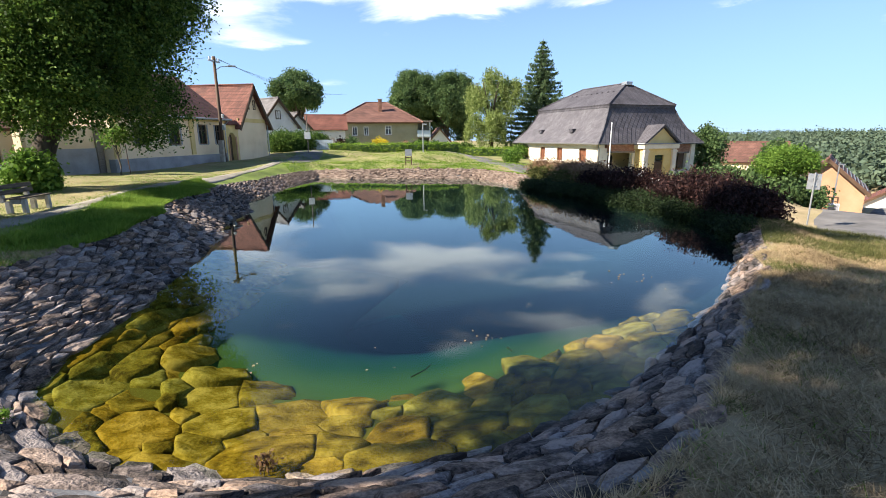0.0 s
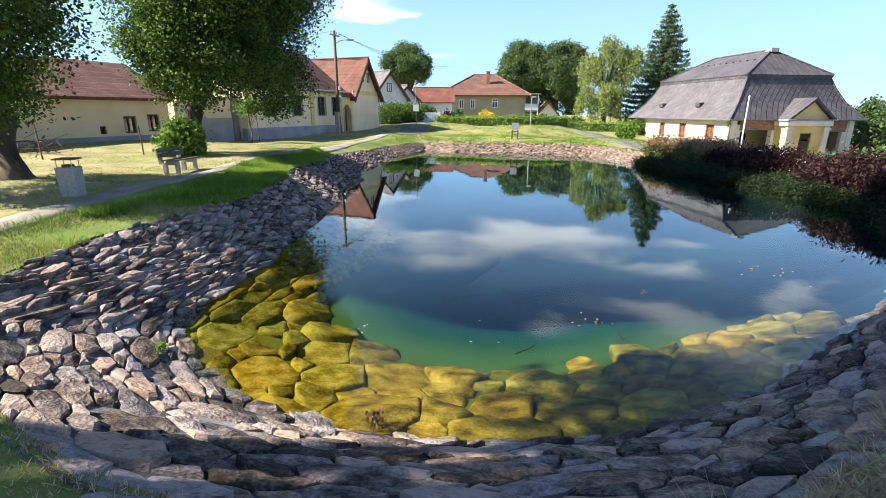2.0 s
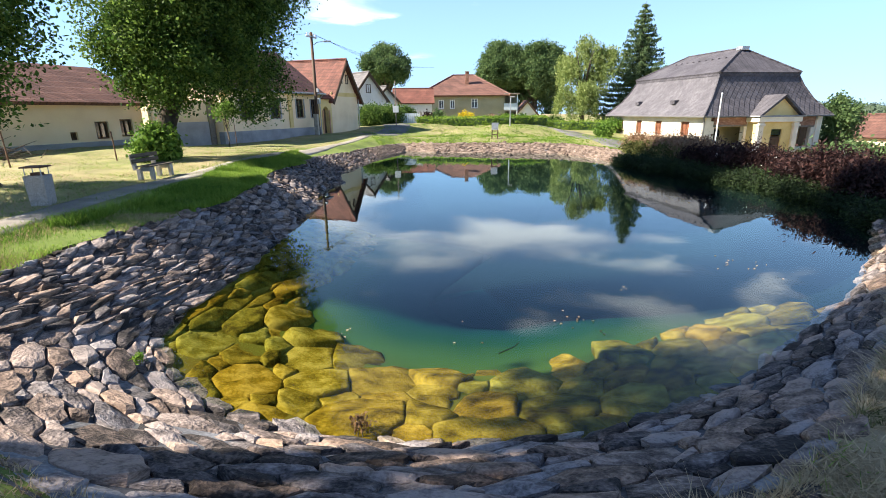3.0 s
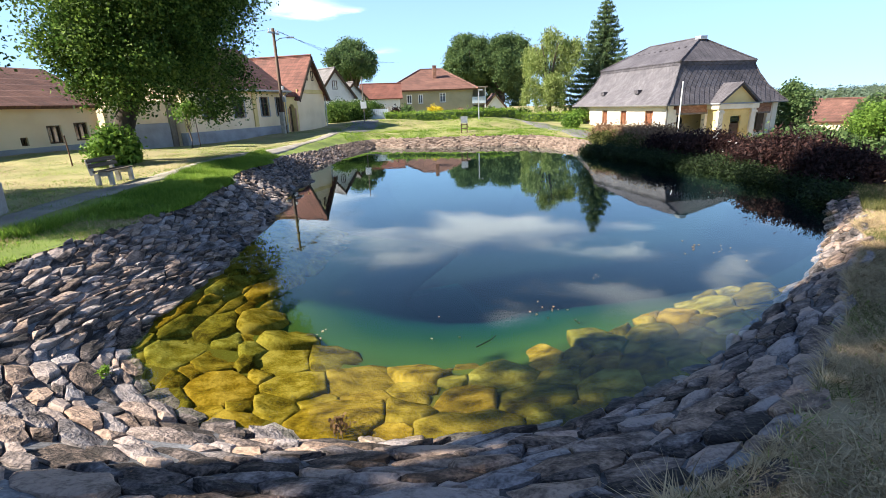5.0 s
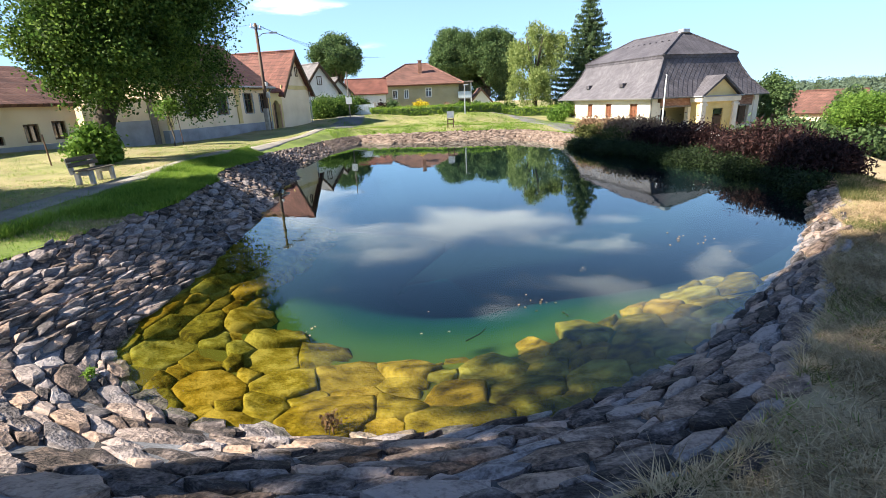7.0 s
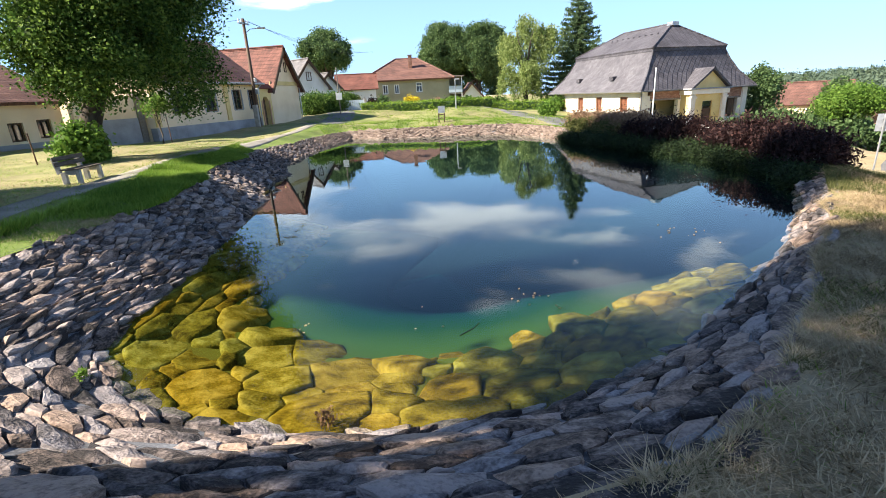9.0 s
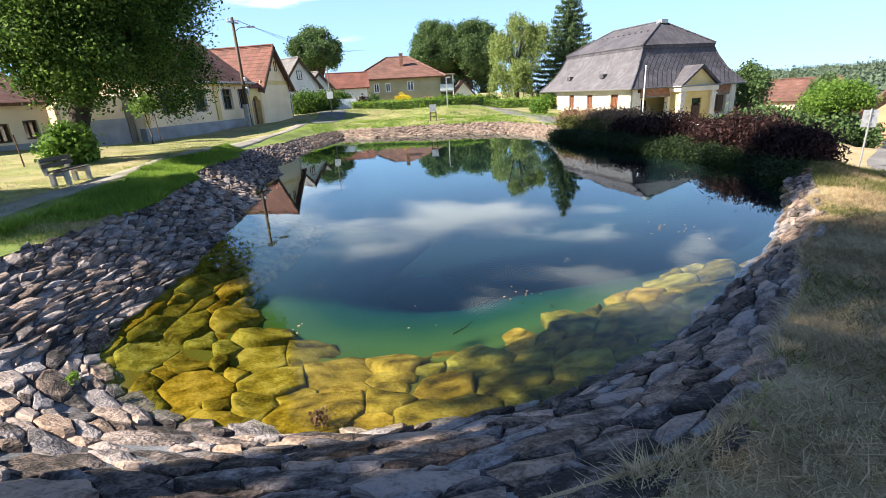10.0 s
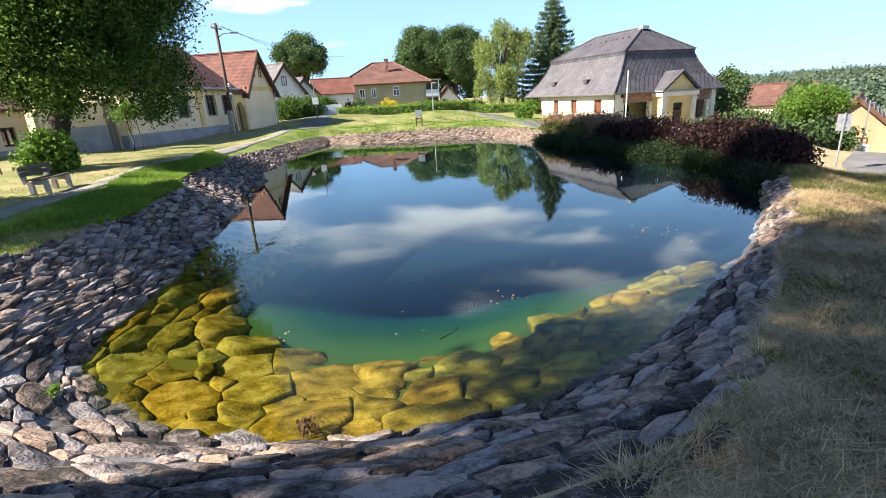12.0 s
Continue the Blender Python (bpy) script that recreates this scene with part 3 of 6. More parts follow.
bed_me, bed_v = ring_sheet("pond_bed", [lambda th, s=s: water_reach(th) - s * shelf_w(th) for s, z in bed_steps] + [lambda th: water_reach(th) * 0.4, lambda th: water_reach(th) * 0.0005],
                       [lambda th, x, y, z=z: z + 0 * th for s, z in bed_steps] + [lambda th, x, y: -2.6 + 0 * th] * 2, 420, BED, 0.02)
# the deep water's darkness is painted on where no shelf of stones runs along the edge
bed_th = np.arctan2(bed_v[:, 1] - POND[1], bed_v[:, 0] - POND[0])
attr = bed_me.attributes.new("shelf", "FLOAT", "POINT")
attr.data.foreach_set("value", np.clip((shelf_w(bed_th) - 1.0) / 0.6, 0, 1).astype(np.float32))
bed = tagged(new("pond_bed", bed_me), "pond bed, water's murk in its colour, with a shallow algae-covered stone shelf along its edge", "pond bed", kind="structure")

# still water: gloss by Fresnel over clear, faintly green water
WATER = bpy.data.materials.new("still_water")
WATER.use_nodes = True
n, l = WATER.node_tree.nodes, WATER.node_tree.links
n.remove(n["Principled BSDF"])
w_gl, w_tr, w_ms, w_fr = n.new("ShaderNodeBsdfGlossy"), n.new("ShaderNodeBsdfTransparent"), n.new("ShaderNodeMixShader"), n.new("ShaderNodeLayerWeight")
w_gl.inputs["Roughness"].default_value = 0.0
w_tr.inputs["Color"].default_value = (0.97, 1.0, 0.95, 1)
w_fr.inputs["Blend"].default_value = 0.5
w_gl.inputs["Color"].default_value = (0.88, 0.985, 1, 1)
w_tc, w_n1, w_bp = n.new("ShaderNodeTexCoord"), n.new("ShaderNodeTexNoise"), n.new("ShaderNodeBump")
w_n1.inputs["Scale"].default_value, w_n1.inputs["Detail"].default_value = 2.2, 3
w_bp.inputs["Strength"].default_value, w_bp.inputs["Distance"].default_value = 0.05, 0.02
l.new(w_tc.outputs["Object"], w_n1.inputs["Vector"])
l.new(w_n1.outputs["Fac"], w_bp.inputs["Height"])
l.new(w_bp.outputs["Normal"], w_gl.inputs["Normal"])
l.new(w_bp.outputs["Normal"], w_fr.inputs["Normal"])
w_p5, w_f0 = n.new("ShaderNodeMath"), n.new("ShaderNodeMath")
w_p5.operation, w_f0.operation = "POWER", "MULTIPLY_ADD"
w_p5.inputs[1].default_value, w_f0.inputs[1].default_value, w_f0.inputs[2].default_value = 4.5, 0.975, 0.022
l.new(w_fr.outputs["Facing"], w_p5.inputs[0])
l.new(w_p5.outputs[0], w_f0.inputs[0])
l.new(w_f0.outputs[0], w_ms.inputs["Fac"])
l.new(w_tr.outputs[0], w_ms.inputs[1])
l.new(w_gl.outputs[0], w_ms.inputs[2])
l.new(w_ms.outputs[0], n["Material Output"].inputs["Surface"])
water_me, _ = ring_sheet("water", [lambda th: water_reach(th) + 0.18, lambda th: water_reach(th) * 0.5, lambda th: water_reach(th) * 0.0005], [lambda th, x, y: 0 * th] * 3, 360, WATER)
tagged(new("water", water_me), "still clear pond water mirroring sky, clouds, trees and houses", "water", kind="structure")


def strip(name, centre, width, material_, label, category, lift=0.02, sub=10):
    """A path or road that follows the ground."""
    pts = np.array(centre, float)
    t = np.arange(len(pts))
    tt = np.linspace(0, len(pts) - 1, sub * (len(pts) - 1) + 1)
    px, py = np.interp(tt, t, pts[:, 0]), np.interp(tt, t, pts[:, 1])
    k = np.ones(9) / 9
    px[4:-4], py[4:-4] = np.convolve(px, k, "valid"), np.convolve(py, k, "valid")
    dx, dy = np.gradient(px), np.gradient(py)
    ln = np.hypot(dx, dy)
    nx, ny = -dy / ln, dx / ln
    bm = bmesh.new()
    rows_ = []
    for i in range(len(px)):
        row = []
        for s in (-1, -0.94, -0.4, 0.4, 0.94, 1):
            w = width / 2 * (1 + 0.10 * noise.noise(Vector((px[i] * 1.5, py[i] * 1.5, s))))
            x, y = px[i] + nx[i] * s * w, py[i] + ny[i] * s * w
            z = float(ground_z(x, y)) + (lift if abs(s) < 1 else -0.08)
            row.append(bm.verts.new((x, y, z)))
        rows_.append(row)
    for a, b in zip(rows_, rows_[1:]):
        for c in range(5):
            bm.faces.new((a[c], a[c + 1], b[c + 1], b[c]))
    return tagged(part(name, bm, material_, smooth=True), label, category, kind="structure")


strip("footpath", [(-4.5, -8), (-6.9, -1.5), (-8.05, 3.3), (-8.7, 4.85), (-9.25, 6.1), (-10.2, 8.15), (-11.1, 10.8), (-12.0, 13.6), (-13.8, 20.2), (-15.8, 28), (-18, 36.5)], 0.66, PATH_PAVING,
      "narrow worn concrete footpath across the green", "footpath")
strip("village_street", [(-26, 53), (-20.2, 43.5), (-17.6, 39.8), (-17.0, 36.6), (-17.6, 33.8)], 2.4, ASPHALT, "grey asphalt village street bending before the houses", "street")
strip("lane", [(-9, 47.5), (-4.6, 44.2), (-2.2, 41), (-0.4, 36.5), (1.6, 33.6)], 2.2, ASPHALT, "sunlit asphalt lane round the green", "lane")
strip("road", [(10.6, 13.2), (12.6, 16.4), (15.5, 22.5), (21, 30), (30, 41), (46, 60), (70, 84)], 4.6, ASPHALT, "asphalt road running downhill past the pond", "road")

# ---- houses ----
def window(parent, m, w, h, frame_mat, depth=0.16, bars=1, sill=True, label="", pane_mat=None):
    """A window set into a wall. m puts it there: x along the wall, -y outwards, origin at the middle of the sill."""
    bm = bmesh.new()
    t = 0.07
    for x0, x1, z0, z1 in ((-w / 2, -w / 2 + t, 0, h), (w / 2 - t, w / 2, 0, h), (-w / 2 + t, w / 2 - t, 0, t), (-w / 2 + t, w / 2 - t, h - t, h)):
        box(bm, x0, x1, -0.02, depth * 0.6, z0, z1, m)
    win = part("window", bm, frame_mat, parent, label)
    for i in range(bars):
        x = -w / 2 + w * (i + 1) / (bars + 1)
        part("mullion", boxed(x - 0.025, x + 0.025, 0.0, depth * 0.5, t, h - t, m=m), frame_mat, win)
    if h > 0.9:
        part("transom", boxed(-w / 2 + t, w / 2 - t, 0.004, depth * 0.5, h * 0.66, h * 0.66 + 0.045, m=m), frame_mat, win)
    part("pane", boxed(-w / 2 + 0.03, w / 2 - 0.03, depth * 0.30, depth * 0.38, 0.03, h - 0.03, m=m), pane_mat or PANE, win, "dark window glass")
    if sill:
        part("sill", boxed(-w / 2 - 0.06, w / 2 + 0.06, -0.10, 0.02, -0.06, -0.003, 0.01, m), CONCRETE, win)
    return win


def wall_with_holes(length, z0, z1, holes, thick, m):
    """A wall along x from 0 to length, its face at y=0, with rectangular openings right through (x0, x1, z0, z1)."""
    bm = bmesh.new()
    xs = sorted({0.0, length, *[h[0] for h in holes], *[h[1] for h in holes]})
    zs = sorted({z0, z1, *[h[2] for h in holes], *[h[3] for h in holes]})
    solid = lambda x, z: not any(h[0] < x < h[1] and h[2] < z < h[3] for h in holes)
    inside = lambda i, k: 0 <= i < len(xs) - 1 and 0 <= k < len(zs) - 1 and solid((xs[i] + xs[i + 1]) / 2, (zs[k] + zs[k + 1]) / 2)
    for i in range(len(xs) - 1):
        for k in range(len(zs) - 1):
            if not inside(i, k):
                continue
            a, b, c, d = xs[i], xs[i + 1], zs[k], zs[k + 1]
            poly(bm, [(a, 0, c), (b, 0, c), (b, 0, d), (a, 0, d)])
            poly(bm, [(b, thick, c), (a, thick, c), (a, thick, d), (b, thick, d)])
            if not inside(i - 1, k):
                poly(bm, [(a, thick, c), (a, 0, c), (a, 0, d), (a, thick, d)])
            if not inside(i + 1, k):
                poly(bm, [(b, 0, c), (b, thick, c), (b, thick, d), (b, 0, d)])
            if not inside(i, k - 1):
                poly(bm, [(a, thick, c), (b, thick, c), (b, 0, c), (a, 0, c)])
            if not inside(i, k + 1):
                poly(bm, [(a, 0, d), (b, 0, d), (b, thick, d), (a, thick, d)])
    bmesh.ops.remove_doubles(bm, verts=bm.verts[:], dist=1e-4)
    bmesh.ops.transform(bm, matrix=m, verts=bm.verts[:])
    return bm


def slab(bm, pts, thick):
    """A roof plane with thickness, from its upper outline."""
    top = [bm.verts.new(p) for p in pts]
    nrm = (Vector(pts[1]) - Vector(pts[0])).cross(Vector(pts[2]) - Vector(pts[0])).normalized()
    if nrm.z < 0:
        nrm = -nrm
    low = [bm.verts.new(Vector(p) - nrm * thick) for p in pts]
    bm.faces.new(top)
    bm.faces.new(low[::-1])
    for i in range(len(pts)):
        j = (i + 1) % len(pts)
        bm.faces.new((top[i], low[i], low[j], top[j]))


def slabbed(pts, thick=0.12):
    bm = bmesh.new()
    slab(bm, pts, thick)
    bmesh.ops.recalc_face_normals(bm, faces=bm.faces[:])
    return bm


def turn(x, y, z, rz):
    return pose(x, y, z, 0, 0, rz)


def villa():
    L, W, E = 13.0, 10.1, 2.2            # eaves: along the side, along the front, height
    v = thing("villa", turn(6.05, 36.31, 0, 28.6), "old cream villa with grey slate mansard roof and gabled porch", "house")
    o, base = 0.42, -1.6
    # side wall with four shuttered windows; it runs along +y at x = o and faces -x
    side = turn(o, L - o, 0, -90)
    spans = [(1.95, 2.85), (5.15, 5.95), (7.85, 8.6), (10.7, 11.45)]
    holes = [(L - o - b, L - o - a, 0.70, 1.74) for a, b in spans]
    part("wall", wall_with_holes(L - 2 * o, base, E - 0.05, holes, 0.4, side), PLASTER_PALE, v, "pale cream plaster, stained near the ground")
    for x0, x1, z0, z1 in holes:
        m = side @ pose((x0 + x1) / 2, 0.10, z0)
        w = window(v, m, x1 - x0, z1 - z0, WOOD_RED, label="closed brown shutter window", pane_mat=WOOD_RED)
        bm = bmesh.new()
        for i in range(6):
            box(bm, -(x1 - x0) / 2 + 0.09, (x1 - x0) / 2 - 0.09, 0.02, 0.05, 0.10 + i * 0.145, 0.20 + i * 0.145, m)
        part("shutter", bm, WOOD_RED, w, "brown louvred shutter")
    # the other walls
    part("wall", wall_with_holes(L - 2 * o, base, E - 0.05, [], 0.4, turn(W - o, o, 0, 90)), PLASTER_PALE, v)
    part("wall", wall_with_holes(W - 2 * o - 0.8, base, E - 0.05, [], 0.4, turn(W - o - 0.4, L - o, 0, 180)), PLASTER_PALE, v)
    # front: open loggias on both sides of the porch
    fholes = [(0.40, 2.72, 0.12, 1.50), (3.95, 4.85, -0.7, 1.25), (6.22, 8.10, 0.0, 1.34)]
    part("wall", wall_with_holes(W - 2 * o - 0.8, base, E - 0.42, fholes, 0.35, turn(o + 0.4, o, 0, 0)), PLASTER_PALE, v, "front wall with bare plaster patches")
    part("lintel", boxed(o + 0.7, o + 3.25, o - 0.03, o + 0.37, 1.53, E - 0.1, 0.01), BRICK_WALL, v, "bare red brick lintel")
    part("lintel", boxed(o + 6.5, o + 8.75, o - 0.03, o + 0.37, 1.42, E - 0.1, 0.01), BRICK_WALL, v, "bare red brick lintel")
    part("beam", boxed(o + 0.7, o + 3.25, o - 0.07, o + 0.2, 1.42, 1.54, 0.015), WOOD_GREY, v)
    part("beam", boxed(o + 6.5, o + 8.7, o - 0.07, o + 0.2, 1.30, 1.42, 0.015), WOOD_GREY, v)
    # inner loggia wall with an arched doorway
    arch = bmesh.new()
    box(arch, o + 0.4, W - o - 0.4, 2.2, 2.4, base, E)
    part("inner_wall", arch, PLASTER_YELLOW, v, "yellow loggia wall")
    door = bmesh.new()
    outline = [(2.5, -0.75), (3.1, -0.75), (3.1, 0.95)] + [(2.8 + 0.3 * math.cos(a), 0.95 + 0.3 * math.sin(a)) for a in np.linspace(0.3, math.pi - 0.3, 7)] + [(2.5, 0.95)]
    f = poly(door, [(x, 2.19, z) for x, z in outline])
    r = bmesh.ops.extrude_face_region(door, geom=[f])
    bmesh.ops.translate(door, vec=(0, -0.05, 0), verts=[g for g in r["geom"] if isinstance(g, bmesh.types.BMVert)])
    part("doorway", door, DARK_IN, v, "dark arched doorway")
    part("shutter", boxed(o + 6.72, o + 7.25, o + 0.1, o + 0.16, 0.12, 1.3, 0.01), WOOD_DARK, v, "half-open brown shutter")
    part("shutter", boxed(o + 7.75, o + 8.35, o + 0.1, o + 0.16, 0.12, 1.3, 0.01), WOOD_DARK, v, "half-open brown shutter")
    for x in (0.42, W - 0.84):
        part("pilaster", boxed(x, x + 0.42, o - 0.08, o + 0.35, base, E - 0.1, 0.02), PLASTER_PALE, v)
    # porch with pilasters, entablature and pediment
    p0, p1, py = 3.75, 6.75, -0.55
    part("porch_wall", wall_with_holes(p1 - p0, base, 1.72, [(1.10, 1.95, -0.7, 1.25)], 0.25, turn(p0, py + 0.06, 0, 0)), PLASTER_YELLOW, v, "yellow porch wall")
    part("porch_side", boxed(p0, p0 + 0.22, py + 0.32, o, base, 1.72), PLASTER_YELLOW, v)
    part("porch_side", boxed(p1 - 0.22, p1, py + 0.32, o, base, 1.72), PLASTER_YELLOW, v)
    part("porch_door", boxed(p0 + 1.10, p0 + 1.95, py + 0.16, py + 0.22, -0.72, 0.75, 0.01), WOOD_DARK, v, "dark boarded porch door")
    part("fanlight", boxed(p0 + 1.10, p0 + 1.95, py + 0.16, py + 0.20, 0.85, 1.22, 0.01), PANE, v, "dark fanlight over the door")
    for x in (p0 - 0.06, p1 - 0.34):
        part("pilaster", boxed(x, x + 0.40, py - 0.10, py + 0.06, base, 1.70, 0.02), PLASTER_PALE, v, "white pilaster with flaking plaster")
        part("capital", boxed(x - 0.06, x + 0.46, py - 0.16, py + 0.06, 1.44, 1.58, 0.02), PLASTER_PALE, v)
    part("entablature", boxed(p0 - 0.18, p1 + 0.18, py - 0.18, o, 1.72, 2.05, 0.03), PLASTER_PALE, v, "cream-white moulded entablature")
    part("cornice", boxed(p0 - 0.30, p1 + 0.30, py - 0.30, o, 2.052, 2.14, 0.02), PLASTER_GREY, v)
    mid, top = (p0 + p1) / 2, 3.5
    ped = bmesh.new()
    f = poly(ped, [(p0, py + 0.02, 2.14), (p1, py + 0.02, 2.14), (mid, py + 0.02, top - 0.1)])
    r = bmesh.ops.extrude_face_region(ped, geom=[f])
    bmesh.ops.translate(ped, vec=(0, 2.6, 0), verts=[g for g in r["geom"] if isinstance(g, bmesh.types.BMVert)])
    bmesh.ops.recalc_face_normals(ped, faces=ped.faces[:])
    part("pediment", ped, PLASTER_YELLOW, v, "yellow plaster pediment")
    for s in (-1, 1):
        ex = mid + s * ((p1 - p0) / 2 + 0.28)
        part("porch_roof", slabbed([(ex, py - 0.28, 2.12), (ex, 1.3, 2.12), (mid, 2.2, top), (mid, py - 0.28, top)], 0.14), SLATE, v)
    # roof: flared lower slopes, a sharp break and a flatter hipped cap
    rings = [(0.0, 0.0, E - 0.08), (0.46, 0.36, 2.58), (1.05, 0.82, 3.25), (1.57, 1.22, 4.1), (1.98, 1.53, 4.98)]
    roof = bmesh.new()
    loops = []
    for d, k, z in rings:
        loops.append([roof.verts.new(p) for p in ((d, k, z), (W - d, k, z), (W - d, L - k, z), (d, L - k, z))])
    for a, b in zip(loops, loops[1:]):
        for i in range(4):
            roof.faces.new((a[i], a[(i + 1) % 4], b[(i + 1) % 4], b[i]))
    roof.faces.new([x for x in loops[-1]])
    low = part("lower_roof", roof, SLATE, v, "grey diamond-slated mansard slopes")
    # side slopes take the smaller slates, with sunlight in their colour
    low.data.materials.append(SLATE_SMALL_LIT)
    for p in low.data.polygons:
        p.material_index = 1 if abs(p.normal.x) > abs(p.normal.y) else 0
    cap = bmesh.new()
    d, k, z = 1.80, 1.36, 5.02
    c4 = [(d, k, z), (W - d, k, z), (W - d, L - k, z), (d, L - k, z)]
    r0, r1 = (W / 2, 3.5, 6.80), (W / 2, L - 3.7, 6.80)
    for pts in ([c4[0], c4[1], r0], [c4[1], c4[2], r1, r0], [c4[2], c4[3], r1], [c4[3], c4[0], r0, r1]):
        slab(cap, pts, 0.16)
    bmesh.ops.recalc_face_normals(cap, faces=cap.faces[:])
    part("upper_roof", cap, SLATE, v, "flatter hipped slate cap")
    part("cornice", boxed(d + 0.05, W - d - 0.05, k + 0.05, L - k - 0.05, 4.78, 4.96), SLATE, v)
    for a, b in ((c4[0], r0), (c4[1], r0), (c4[2], r1), (c4[3], r1), (r0, r1)):
        part("ridge_cap", tubed([Vector(a) + Vector((0, 0, 0.02)), Vector(b) + Vector((0, 0, 0.02))], [0.07, 0.07], 6), SLATE, v)
    for i in range(4):
        pts = [Vector(loop[i]) for loop in [[((d_, k_), (W - d_, k_), (W - d_, L - k_), (d_, L - k_))[q] + (z_,) for q in range(4)] for d_, k_, z_ in rings]]
        part("hip_cap", tubed([p + Vector((0, 0, 0.02)) for p in pts], [0.06] * 5, 6), SLATE, v)
    part("chimney_cap", boxed(W / 2 - 0.3, W / 2 + 0.3, 3.15, 3.75, 6.65, 6.92, 0.03), STEEL, v, "pale metal ridge vent")
    gut = boxed(-0.06, 0.06, -0.05, L + 0.05, E - 0.16, E - 0.06, 0.02)
    part("gutter", gut, ZINC, v)
    part("gutter", boxed(0.06, W + 0.05, -0.06, 0.06, E - 0.16, E - 0.06, 0.02), ZINC, v)
    part("downpipe", tubed([(0.05, 0.05, E - 0.12), (0.32, 0.34, E - 0.45), (0.34, 0.36, base)], [0.05] * 3), ZINC, v)
    part("downpipe", tubed([(0.05, L - 0.05, E - 0.12), (0.3, L - 0.3, E - 0.5), (0.34, L - 0.34, base)], [0.05] * 3), ZINC, v)
    for y in (4.2, 8.9):
        part("roof_vent", boxed(0.62, 1.0, y, y + 0.5, 2.95, 3.25, 0.03, None), SLATE, v, "small roof hatch")
    for i in range(9):
        y = 3.4 + i * 0.7
        part("snow_guard", boxed(3.75, 3.85, y, y + 0.12, 6.02, 6.20, 0.01), SLATE, v)


def gable_house(name, m, w, l, z0, eave, ridge, wall_mat, roof_mat, label, over=0.35, trim=WOOD_DARK):
    """Gable towards -y, ridge along y; x from 0 to w, y from 0 to l."""
    g = thing(name, m, label, "house")
    bm = bmesh.new()
    out = [(0, z0), (w, z0), (w, eave), (w / 2, ridge - 0.12), (0, eave)]
    f = poly(bm, [(x, 0, z) for x, z in out])
    r = bmesh.ops.extrude_face_region(bm, geom=[f])
    bmesh.ops.translate(bm, vec=(0, l, 0), verts=[q for q in r["geom"] if isinstance(q, bmesh.types.BMVert)])
    bmesh.ops.recalc_face_normals(bm, faces=bm.faces[:])
    part("wall", bm, wall_mat, g)
    k = (ridge - eave) / (w / 2)
    for s in (0, 1):
        ex = -over if s == 0 else w + over
        ez = eave - k * over
        part("roof", slabbed([(ex, -over, ez), (ex, l + over, ez), (w / 2, l + over, ridge), (w / 2, -over, ridge)], 0.14), roof_mat, g)
        part("bargeboard", slabbed([(ex, -over - 0.05, ez - 0.05), (ex, -over + 0.01, ez - 0.05), (w / 2, -over + 0.01, ridge - 0.04), (w / 2, -over - 0.05, ridge - 0.04)], 0.22), trim, g, "dark wooden bargeboard")
    part("ridge_tile", tubed([(w / 2, -over, ridge + 0.02), (w / 2, l + over, ridge + 0.02)], [0.09, 0.09], 6), roof_mat, g)
    return g


